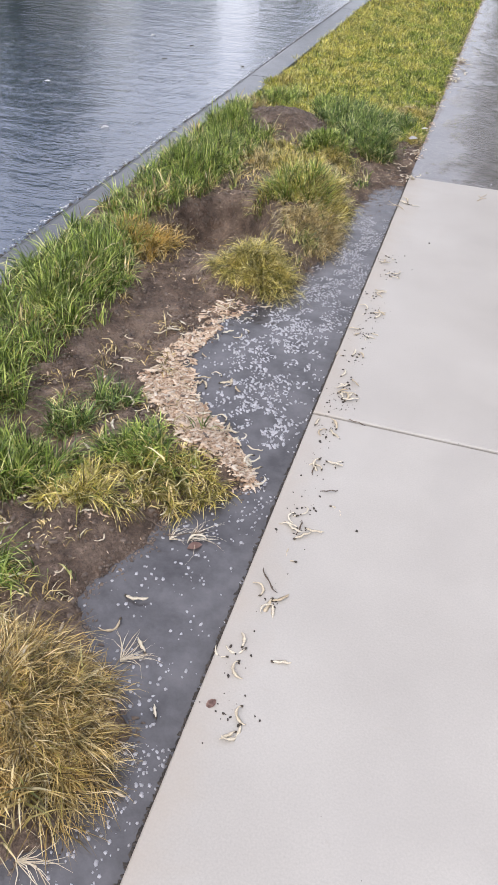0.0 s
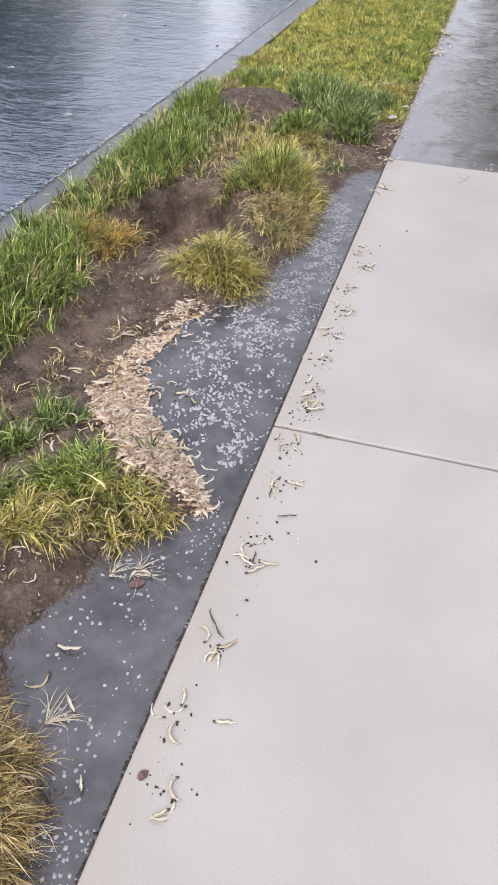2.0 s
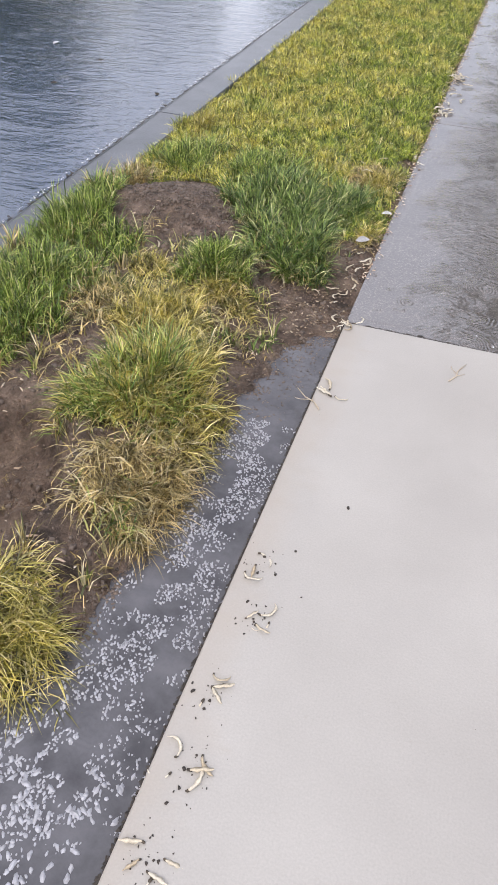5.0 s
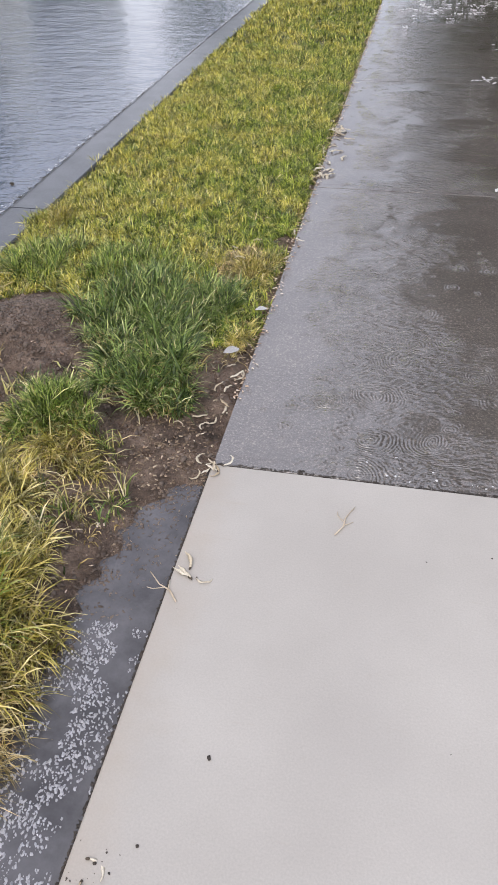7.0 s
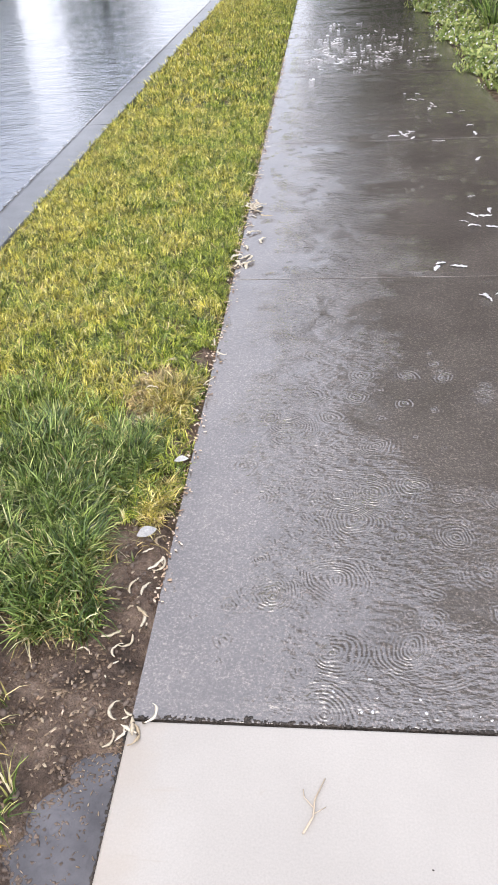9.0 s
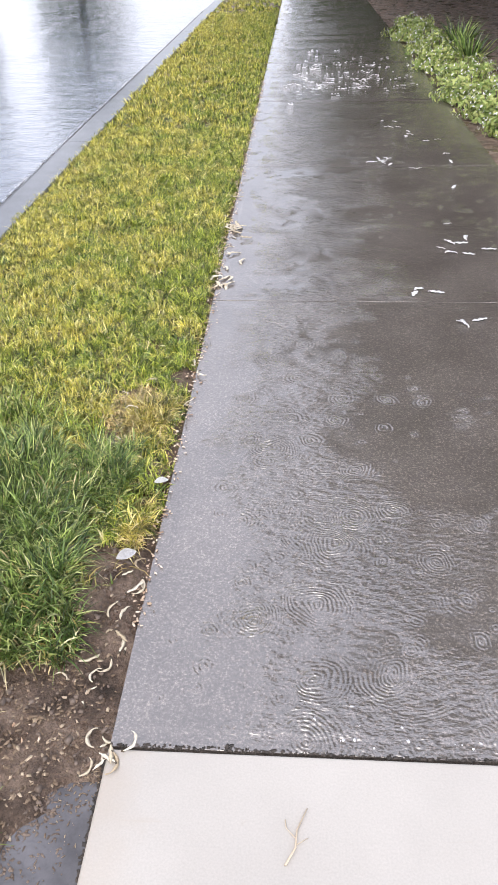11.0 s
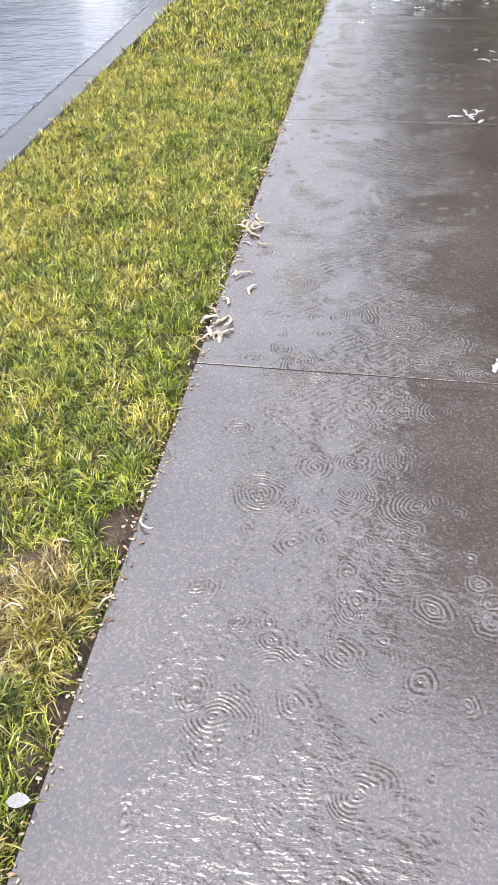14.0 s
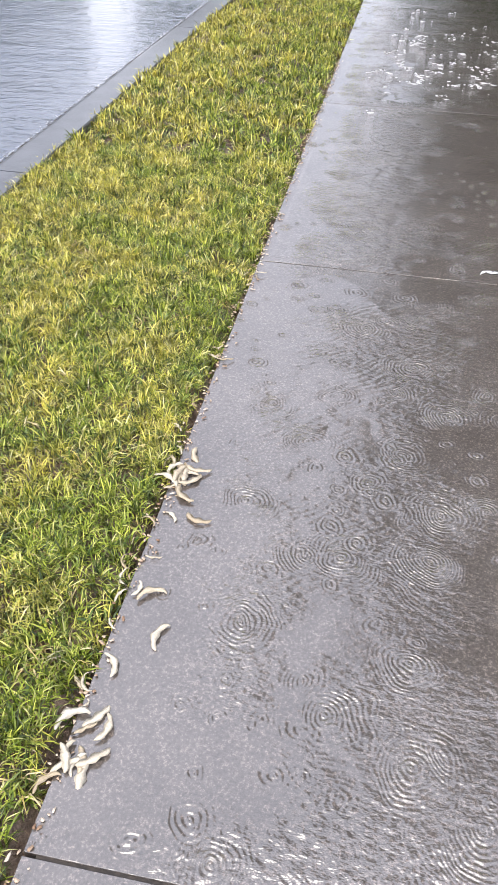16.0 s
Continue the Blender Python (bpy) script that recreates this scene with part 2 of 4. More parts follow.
def random_tinted(name, stops, rough=0.55):
    """A colour that changes from object to object and from piece to piece."""
    m, nt, b = material(name)
    info = nt.nodes.new("ShaderNodeObjectInfo")
    geo = nt.nodes.new("ShaderNodeNewGeometry")
    r = maths(nt, "FRACT", maths(nt, "ADD", info.outputs["Random"], geo.outputs["Random Per Island"]))
    col = ramp(nt, r, stops)
    fine = ramp(nt, grain(nt, 320, 3), [(0.3, (0.75, 0.75, 0.75)), (0.7, (1.1, 1.1, 1.1))])
    link(nt, mix(nt, 1.0, col, fine, "MULTIPLY"), b, "Base Color")
    b.inputs["Roughness"].default_value = rough
    return m


DRY, WET, CURB, SOIL = dry_concrete(), wet_concrete(), curb_concrete(), soil()
PUDDLE, STREET, ASPHALT = puddle_water(), street_water(), asphalt()
# near-black and pale end stops paint shaded gaps and highlights into the blade colours
GREEN = [(0.0, (0.026, 0.052, 0.01)), (0.35, (0.13, 0.208, 0.039)), (0.7, (0.351, 0.468, 0.104)), (0.92, (0.598, 0.65, 0.195)), (1.0, (0.88, 0.858, 0.468))]
LIME = [(0.0, (0.026, 0.046, 0.007)), (0.35, (0.169, 0.24, 0.032)), (0.7, (0.442, 0.521, 0.076)), (0.92, (0.652, 0.678, 0.144)), (1.0, (0.74, 0.734, 0.342))]
GOLD = [(0.0, (0.056, 0.056, 0.013)), (0.35, (0.336, 0.302, 0.056)), (0.7, (0.65, 0.56, 0.157)), (1.0, (0.88, 0.784, 0.426))]
TURF = [(0.0, (0.071, 0.071, 0.014)), (0.35, (0.401, 0.389, 0.059)), (0.7, (0.732, 0.673, 0.142)), (0.92, (0.873, 0.779, 0.283)), (1.0, (0.88, 0.88, 0.496))]
STRAW = [(0.0, (0.077, 0.05, 0.017)), (0.4, (0.462, 0.352, 0.132)), (0.8, (0.77, 0.627, 0.33)), (1.0, (0.88, 0.792, 0.55))]
RUST = [(0.0, (0.2, 0.14, 0.035)), (0.4, (0.5, 0.36, 0.1)), (0.75, (0.74, 0.52, 0.18)), (1.0, (0.84, 0.68, 0.36))]
MATTED = [(0.0, (0.04, 0.025, 0.01)), (0.4, (0.32, 0.22, 0.07)), (0.8, (0.64, 0.49, 0.2)), (1.0, (0.82, 0.7, 0.46))]
DEEP = [(0.0, (0.019, 0.038, 0.01)), (0.4, (0.114, 0.194, 0.047)), (0.75, (0.308, 0.414, 0.115)), (0.93, (0.551, 0.613, 0.232)), (1.0, (0.88, 0.826, 0.523))]
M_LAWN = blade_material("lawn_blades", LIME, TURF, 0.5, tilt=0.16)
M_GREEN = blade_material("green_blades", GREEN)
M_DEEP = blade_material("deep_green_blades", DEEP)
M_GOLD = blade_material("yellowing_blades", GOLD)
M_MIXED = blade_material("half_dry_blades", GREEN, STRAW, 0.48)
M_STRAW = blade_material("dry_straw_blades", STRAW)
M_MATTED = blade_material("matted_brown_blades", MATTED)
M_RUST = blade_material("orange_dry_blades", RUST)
M_POD = random_tinted("cream_seed_pod", [(0.0, (0.5, 0.4, 0.27)), (0.3, (0.64, 0.55, 0.41)), (1.0, (0.78, 0.72, 0.6))], 0.45)
M_NUT = mottled("dark_seed", (0.03, 0.025, 0.02), (0.1, 0.075, 0.05), 60, 0.5)
M_CHIP = random_tinted("pale_litter", [(0.0, (0.3, 0.18, 0.11)), (0.35, (0.6, 0.44, 0.31)), (0.8, (0.76, 0.62, 0.49)), (1.0, (0.84, 0.75, 0.64))])
M_HUSK = random_tinted("brown_husk", [(0.0, (0.12, 0.08, 0.055)), (0.7, (0.3, 0.22, 0.15)), (1.0, (0.55, 0.45, 0.33))])
M_FOAM = mottled("white_foam", (0.31, 0.31, 0.34), (0.56, 0.56, 0.61), 90, 0.4)
M_FROTH = mottled("bright_froth", (0.5, 0.51, 0.54), (0.74, 0.75, 0.78), 90, 0.4)
M_CRUMB = mottled("dark_crumb", (0.02, 0.018, 0.016), (0.07, 0.055, 0.045), 70, 0.6)
M_BARK = mottled("brown_bark", (0.06, 0.045, 0.035), (0.16, 0.12, 0.09), 12, 0.8, 60)
M_LEAF = random_tinted("tree_leaf", [(0.0, (0.03, 0.055, 0.015)), (1.0, (0.09, 0.13, 0.035))])
M_SHRUB = random_tinted("shrub_leaf", [(0.0, (0.16, 0.25, 0.06)), (0.6, (0.33, 0.4, 0.11)), (1.0, (0.52, 0.54, 0.2))])
M_PETAL = random_tinted("white_petal", [(0.0, (0.68, 0.68, 0.7)), (1.0, (0.82, 0.82, 0.83))])
M_TWIG = mottled("pale_twig", (0.45, 0.36, 0.26), (0.66, 0.57, 0.45), 40, 0.6)
M_BROWN = mottled("brown_leaf_skin", (0.24, 0.14, 0.12), (0.4, 0.27, 0.23), 40, 0.5)
M_ROCK = mottled("brown_pebble", (0.06, 0.044, 0.036), (0.24, 0.185, 0.15), 30, 0.6)
M_WALL = mottled("white_siding", (0.62, 0.63, 0.65), (0.74, 0.75, 0.76), 1.5, 0.6)
M_ROOF = mottled("grey_shingle", (0.05, 0.05, 0.055), (0.11, 0.11, 0.115), 5, 0.8)
M_PANE, nt_pane, b_pane = material("dark_window_glass")
b_pane.inputs["Base Color"].default_value = (0.02, 0.025, 0.03, 1)
b_pane.inputs["Roughness"].default_value = 0.03
M_DOOR = mottled("grey_painted_door", (0.2, 0.21, 0.23), (0.27, 0.28, 0.3), 2, 0.5)
M_FAR = mottled("rough_green_ground", (0.05, 0.075, 0.02), (0.12, 0.14, 0.045), 3, 0.9)


# ---- building helpers ----
rng = np.random.default_rng(7)


def finish(mesh, mat, smooth=False):
    mesh.materials.append(mat)
    if smooth:
        mesh.polygons.foreach_set("use_smooth", [True] * len(mesh.polygons))
    mesh.update()
    return mesh


def mesh_of(name, bm, mat, smooth=False):
    mesh = bpy.data.meshes.new(name)
    bm.to_mesh(mesh)
    bm.free()
    return finish(mesh, mat, smooth)


def part(name, bm, mat, parent, label="", smooth=False):
    ob = new(name, mesh_of(name, bm, mat, smooth))
    ob.parent = parent
    return tagged(ob, label)


def box(bm, x0, x1, y0, y1, z0, z1, bevel=0.0, segments=1):
    made = bmesh.ops.create_cube(bm, size=1, matrix=Matrix.LocRotScale(((x0 + x1) / 2, (y0 + y1) / 2, (z0 + z1) / 2), None, (x1 - x0, y1 - y0, z1 - z0)))
    if bevel:
        edges = list({e for v in made["verts"] for e in v.link_edges})
        bmesh.ops.bevel(bm, geom=edges, offset=bevel, segments=segments, affect="EDGES", profile=0.5)


def sheet(name, xs, ys, height, mat, parent=None, keep=None):
    """A grid over xs and ys, lifted by height(x, y)."""
    X, Y = np.meshgrid(xs, ys)
    Z = height(X, Y)
    nx, ny = len(xs), len(ys)
    idx = np.arange(nx * ny).reshape(ny, nx)
    quads = np.stack([idx[:-1, :-1], idx[:-1, 1:], idx[1:, 1:], idx[1:, :-1]], -1).reshape(-1, 4)
    if keep is not None:
        ok = keep(X, Y).ravel()
        quads = quads[ok[quads].any(1)]
    mesh = bpy.data.meshes.new(name)
    mesh.from_pydata(np.stack([X, Y, Z], -1).reshape(-1, 3).tolist(), [], quads.tolist())
    ob = new(name, finish(mesh, mat, True))
    ob.parent = parent
    return ob


def pieces_mesh(name, verts, faces, mat, smooth=False):
    """One mesh from an (n, k, 3) array of corners, with the same faces for each of the n pieces."""
    n, k = verts.shape[:2]
    mesh = bpy.data.meshes.new(name)
    sizes = np.array([len(f) for f in faces])
    flat = np.concatenate([np.array(f) for f in faces])
    loops = (np.arange(n)[:, None] * k + flat[None]).ravel()
    totals = np.tile(sizes, n)
    mesh.vertices.add(n * k)
    mesh.vertices.foreach_set("co", verts.reshape(-1).astype(np.float32))
    mesh.loops.add(len(loops))
    mesh.loops.foreach_set("vertex_index", loops.astype(np.int32))
    mesh.polygons.add(len(totals))
    mesh.polygons.foreach_set("loop_start", np.concatenate([[0], np.cumsum(totals)[:-1]]).astype(np.int32))
    mesh.update(calc_edges=True)
    mesh.validate()
    return finish(mesh, mat, smooth)


def blades(name, base, height, azimuth, bend, width, mat):
    """Grass: each blade a tapered strip of three pieces that leans over as it rises."""
    n = len(base)
    out = np.stack([np.cos(azimuth), np.sin(azimuth), np.zeros(n)], -1)
    twist = azimuth + rng.normal(0, 0.5, n)
    turn = rng.normal(0, 0.7, n)
    rows = []
    for s, w in ((0.0, 0.8), (0.4, 1.0), (0.75, 0.7), (1.0, 0.0)):
        a = bend * s
        reach = height * s * np.sin(a)
        up = height * s * np.cos(a)
        side = np.stack([-np.sin(twist + turn * s), np.cos(twist + turn * s), 0.35 * np.sin(turn * 2 * s)], -1)
        p = base + out * reach[:, None] + np.array([0, 0, 1.0]) * up[:, None]
        if w:
            rows += [p - side * (width * w / 2)[:, None], p + side * (width * w / 2)[:, None]]
        else:
            rows.append(p)
    return pieces_mesh(name, np.stack(rows, 1), [(0, 1, 3, 2), (2, 3, 5, 4), (4, 5, 6)], mat)


def smoothstep(a, b, x):
    t = np.clip((x - a) / (b - a), 0, 1)
    return t * t * (3 - 2 * t)


def wobble(x, y, scale, seed=0.0):
    """Cheap smooth noise on arrays, about -1 to 1."""
    a = np.sin(x * scale * 1.7 + seed) * np.cos(y * scale * 1.3 - seed * 2)
    b = np.sin((x + y) * scale * 2.9 + seed * 3 + 1.3) * np.cos((x - y) * scale * 2.3 + seed)
    c = np.sin(x * scale * 6.1 - y * scale * 4.7 + seed) * 0.5
    return (a + b + c) / 2.2


# ---- lie of the land ----
CURB_IN, CURB_OUT = -1.085, -1.275
WATER, GUTTER = -0.035, -0.03
LAWN_START = 2.62
JOINT = 2.0
SLAB = 2.0
WALK_WIDTH = 1.55
# edge of the standing water beside the walk: along the walk, and how far it reaches from it
SHORE_Y = [-3.2, -1.5, -1.34, -1.27, -1.05, -0.95, -0.83, -0.56, -0.45, -0.35, -0.27, -0.19, -0.06, 0.09, 0.25, 0.39, 0.55, 0.78, 1.0, 1.37, 1.6, 1.8, 1.92, 2.0]
SHORE_X = [-0.5, -0.45, -0.2, -0.12, -0.08, -0.2, -0.3, -0.22, -0.15, -0.07, -0.12, -0.21, -0.33, -0.41, -0.42, -0.4, -0.33, -0.22, -0.2, -0.175, -0.16, -0.13, -0.07, 0.0]


def shore(y):
    y = np.asarray(y, float)
    return np.interp(y, SHORE_Y, SHORE_X) + (0.008 * np.sin(y * 27) + 0.004 * np.sin(y * 59 + 1) + 0.004 * np.sin(y * 117) + 0.012 * np.sin(y * 71) * (y > 1.3)) * (y < 1.97)


def hollow(x, y, cx, cy, rx, ry):
    return np.exp(-(((x - cx) / rx) ** 2 + ((y - cy) / ry) ** 2))


def land(x, y):
    """Height of the soil between walk and curb."""
    x, y = np.asarray(x, float), np.asarray(y, float)
    worn = 1 - smoothstep(2.35, 2.7, y)
    z = np.full(x.shape, -0.012) + 0.012 * wobble(x, y, 3.0)
    lump = 0.02 + 0.018 * wobble(x, y, 4.0, 1.0) + 0.008 * wobble(x, y, 15.0, 2.0) + 0.008 * wobble(x, y, 36.0, 4.0) + 0.006 * wobble(x, y, 67.0, 6.0)
    z = z * (1 - worn) + lump * worn
    z += 0.035 * smoothstep(-0.75, -0.95, x) * worn
    # trodden mud basin and the washed-out hole behind it
    z -= worn * 0.06 * hollow(x, y, -0.55, 0.2, 0.26, 0.4)
    z -= worn * 0.15 * smoothstep(0.42, 0.66, hollow(x, y, -0.63, 1.04, 0.24, 0.3))
    z -= worn * 0.05 * hollow(x, y, -0.62, -0.45, 0.2, 0.2)
    # spoil heap
    z += 0.09 * hollow(x, y, -0.74, 2.5, 0.23, 0.24)
    # bare slope at the end of the water
    z -= 0.05 * hollow(x, y, -0.1, 2.1, 0.2, 0.3)
    # turf hummocks
    z += 0.03 * hollow(x, y, -0.3, -1.08, 0.22, 0.16) + 0.035 * hollow(x, y, -0.3, -0.34, 0.17, 0.1)
    z += 0.05 * hollow(x, y, -0.38, 0.7, 0.15, 0.13) + 0.07 * hollow(x, y, -0.42, 1.35, 0.22, 0.3)
    # the soil drops away along the walk
    z -= 0.028 * smoothstep(-0.045, -0.004, x) * smoothstep(2.2, 2.5, y)
    # turf broken off over the bare slope
    z += 0.05 * smoothstep(-0.25, -0.31, x + 0.03 * np.sin(y * 23) + 0.6 * np.abs(y - 2.0)) * hollow(x, y, -0.38, 2.02, 0.16, 0.22)
    # banks run out to the water
    bank = smoothstep(0.0, 0.17, shore(y) - x)
    z = np.where((y < 2.0), (WATER + 0.006) + (z - WATER - 0.006) * (0.15 + 0.85 * bank), z)
    # water's bed
    away = (x - shore(y)) * worn
    bed = smoothstep(-0.05, 0.07, away) * (y < 1.95)
    z = z * (1 - bed) + (-0.1) * bed
    return z


# ---- ground, road, curb ----
ground = new("ground", mesh_of("ground", (lambda b: (bmesh.ops.create_grid(b, x_segments=2, y_segments=2, size=400), b)[1])(bmesh.new()), M_FAR))
ground.location = (0, 0, -0.3)
tagged(ground, "rough green ground reaching the horizon", "ground", kind="structure")

bm = bmesh.new()
box(bm, -9.2, CURB_OUT - 0.02, -12, 60, -0.28, -0.16)
road = tagged(new("road", mesh_of("road", bm, ASPHALT)), "dark asphalt road under flowing rain water", "road", kind="structure")

street = sheet("water", np.linspace(-9.2, CURB_OUT - 0.002, 60), np.linspace(-12, 60, 200), lambda x, y: GUTTER + 0.004 * wobble(x, y, 2.2), STREET)
tagged(street, "grey-blue rain water flowing along the street", "water", kind="structure")

curb = tagged(new("curb"), "wet grey concrete curb with rounded edge along the lawn", "curb", kind="structure")


def curb_profile(bm, y0, y1, inner, outer, flip=1):
    """A length of curb with a rounded nose and a battered face."""
    prof = [(inner, -0.25), (inner, 0.004), (inner + 0.006 * flip * -1, 0.01)]
    nose = 0.035
    for i in range(6):
        a = radians(90 * i / 5)
        prof.append((outer + flip * (nose - nose * math.sin(a)), 0.01 - nose + nose * math.cos(a)))
    prof += [(outer - flip * 0.012, -0.25)]
    a = [bm.verts.new((x, y0, z)) for x, z in prof]
    b = [bm.verts.new((x, y1, z)) for x, z in prof]
    for i in range(len(prof)):
        j = (i + 1) % len(prof)
        bm.faces.new((a[i], b[i], b[j], a[j]))
    bm.faces.new(a)
    bm.faces.new(b[::-1])
    bmesh.ops.recalc_face_normals(bm, faces=bm.faces)


for i in range(-4, 14):
    bm = bmesh.new()
    curb_profile(bm, 3.5 + i * 3.05 + 0.004, 3.5 + (i + 1) * 3.05 - 0.004, CURB_IN, CURB_OUT)
    part("curb_stone", bm, CURB, curb)
curb_far = tagged(new("curb_far"), "wet grey concrete curb across the street", "curb", kind="structure")
bm = bmesh.new()
curb_profile(bm, -12, 60, -9.4, -9.2, -1)
part("curb_stone", bm, CURB, curb_far)

# ---- soil between walk and curb ----
ys = np.concatenate([np.arange(-3.2, 3.0, 0.016), np.linspace(3.0, 14, 160), np.linspace(14.3, 60, 60)])
verge = sheet("verge", np.concatenate([np.linspace(CURB_IN - 0.01, 0.004, 70)]), ys, land, SOIL)
tagged(verge, "washed-out wet brown soil between walk and curb", "soil", kind="structure")

puddle = sheet("puddle", np.linspace(-0.75, 0.0, 50), np.linspace(-3.2, 2.0, 260), lambda x, y: WATER + 0 * x, PUDDLE, keep=lambda x, y: (land(x, y) < WATER + 0.012) & (x > shore(y) - 0.06))
tagged(puddle, "murky grey puddle beside the walk with floating foam", "puddle", kind="structure")

# ---- the walk ----
pavement = tagged(new("pavement"), "concrete walk, pale dry slabs before dark wet ones", "pavement", kind="structure")


def slab(y0, y1, top, mat, label):
    bm = bmesh.new()
    gap = 0.003 if mat is WET else 0.004
    box(bm, 0.0, WALK_WIDTH, y0 + gap, y1 - gap, top - 0.11, top)
    long = [e for e in bm.edges if all(v.co.z > top - 0.01 for v in e.verts)]
    bmesh.ops.bevel(bm, geom=long, offset=0.0012 if mat is WET else 0.006, segments=3, affect="EDGES", profile=0.5)
    if mat is WET:
        top_face = max(bm.faces, key=lambda f: f.calc_area() * f.normal.z)
        bmesh.ops.inset_region(bm, faces=[top_face], thickness=0.042)
        bmesh.ops.inset_region(bm, faces=[top_face], thickness=0.018, depth=0.0012)
    bmesh.ops.subdivide_edges(bm, edges=[e for e in bm.edges if e.calc_length() > 1.0], cuts=1)
    return part("slab", bm, mat, pavement, label)


for i in range(-3, 1):
    slab(JOINT + (i - 1) * 2.05, JOINT + i * 2.05, 0.0, DRY, "pale damp concrete slab")
for i in range(0, 20):
    slab(JOINT + i * SLAB + (0.003 if i == 0 else 0.0), JOINT + (i + 1) * SLAB, -0.009, WET, "dark brown rain-wet concrete slab")
bm = bmesh.new()
box(bm, 0.02, WALK_WIDTH - 0.02, -6, 3.0, -0.2, -0.018)
box(bm, 0.02, WALK_WIDTH - 0.02, 3.0, 42, -0.2, -0.0125)
part("joint_filler", bm, M_CRUMB, pavement, "dark dirt in the joints")

bed = sheet("flower_bed", np.linspace(WALK_WIDTH + 0.002, 7.5, 60), np.linspace(-12, 60, 220), lambda x, y: -0.02 + 0.03 * wobble(x, y, 2.0) + 0.05 * smoothstep(1.6, 2.6, x), SOIL)
tagged(bed, "dark wet soil of the planted bed", "flower bed", kind="structure")


# ---- grass ----
def lawn_patch(name, x0, x1, y0, y1, count, tall, mat, label, width=0.0042, lean=0.75, mask=None):
    n = int(count)
    clumps = max(1, n // 16)
    which = rng.integers(0, clumps, n)
    spread = 0.0095 + width
    ox, oy = rng.normal(0, spread, n), rng.normal(0, spread, n)
    x = rng.uniform(x0, x1, clumps)[which] + ox
    y = rng.uniform(y0, y1, clumps)[which] + oy
    fan = np.arctan2(oy, ox)
    grown = rng.uniform(0.6, 1.35, clumps)[which]
    lay = rng.normal(0, 0.5, (clumps, 2))[which]
    fan = np.arctan2(np.sin(fan) + lay[:, 1], np.cos(fan) + lay[:, 0])
    splay = np.hypot(ox, oy) / spread
    ok = np.ones(n, bool) if mask is None else mask(x, y)
    ok &= (x > x0) & (x < x1)
    x, y, fan, grown, splay = x[ok], y[ok], fan[ok], grown[ok], splay[ok]
    n = len(x)
    h = tall * grown * rng.uniform(0.5, 1.15, n) * (1 + 0.25 * wobble(x, y, 7.0, 3.0))
    az = fan + rng.normal(0, 0.8, n)
    ob = new(name, blades(name, np.stack([x, y, land(x, y) - 0.004], -1), h, az, np.abs(lean * (0.35 + 0.5 * splay) + rng.normal(0, 0.28, n)), width * rng.uniform(0.7, 1.3, n), mat))
    return tagged(ob, label, "grass", kind="stuff")


def lawn_edge(x, y):
    ragged = 0.03 * wobble(x, y, 9.0, 5.0) + 0.02 * wobble(x * 0, y, 31.0, 1.0)
    heap = hollow(x, y, -0.74, 2.49, 0.25, 0.29) < 0.36
    start = LAWN_START + 0.12 * wobble(x, y * 0, 6.0, 2.0)
    notch = hollow(x, y, -0.01, 3.38, 0.07, 0.075) < 0.35
    bare = (hollow(x, y, -0.16, 3.14, 0.09, 0.2) < 0.42) | (rng.uniform(0, 1, x.shape) < 0.12)
    ragged = np.where(x < CURB_IN + 0.03, 1.0, ragged)
    over = x > CURB_IN - 0.012 + 0.03 * wobble(x * 0, y, 13.0, 2.0)
    return (y > start) & (x < -0.014 + 0.6 * ragged) & notch & bare & heap & over


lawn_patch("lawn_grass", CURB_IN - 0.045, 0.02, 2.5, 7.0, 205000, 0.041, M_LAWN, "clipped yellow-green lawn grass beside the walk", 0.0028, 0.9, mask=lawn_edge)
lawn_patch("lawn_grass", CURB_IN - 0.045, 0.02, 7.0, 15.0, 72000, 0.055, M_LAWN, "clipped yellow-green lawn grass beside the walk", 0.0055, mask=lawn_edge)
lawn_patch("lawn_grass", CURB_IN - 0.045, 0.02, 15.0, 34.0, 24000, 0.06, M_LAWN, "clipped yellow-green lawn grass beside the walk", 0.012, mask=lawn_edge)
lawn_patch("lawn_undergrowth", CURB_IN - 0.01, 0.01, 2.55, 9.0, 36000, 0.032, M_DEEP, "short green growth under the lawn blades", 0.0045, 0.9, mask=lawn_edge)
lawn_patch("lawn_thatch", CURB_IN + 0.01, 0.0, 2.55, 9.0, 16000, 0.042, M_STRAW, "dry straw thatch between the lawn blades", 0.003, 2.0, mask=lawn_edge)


def fringe(x, y):
    limit = np.interp(y, [-3, -1.2, 0.3, 0.6, 0.9, 1.3, 1.6, 2.7], [-0.55, -0.68, -0.76, -0.8, -0.84, -0.8, -0.72, -0.78]) + 0.06 * wobble(x * 0, y, 5.0, 1.0) - 0.05 * hollow(x, y, -0.8, 1.05, 0.3, 0.3)
    heap = hollow(x, y, -0.74, 2.49, 0.25, 0.29) < 0.32
    return (x < limit) & heap


lawn_patch("curb_grass", CURB_IN + 0.01, -0.45, -3.0, 2.75, 56000, 0.085, M_GREEN, "tall green grass along the curb", 0.003, 0.8, mask=fringe)
lawn_patch("curb_grass", CURB_IN + 0.01, -0.45, -3.0, 2.75, 5000, 0.085, M_STRAW, "dry grass mixed into the curb fringe", 0.004, 0.9, mask=fringe)


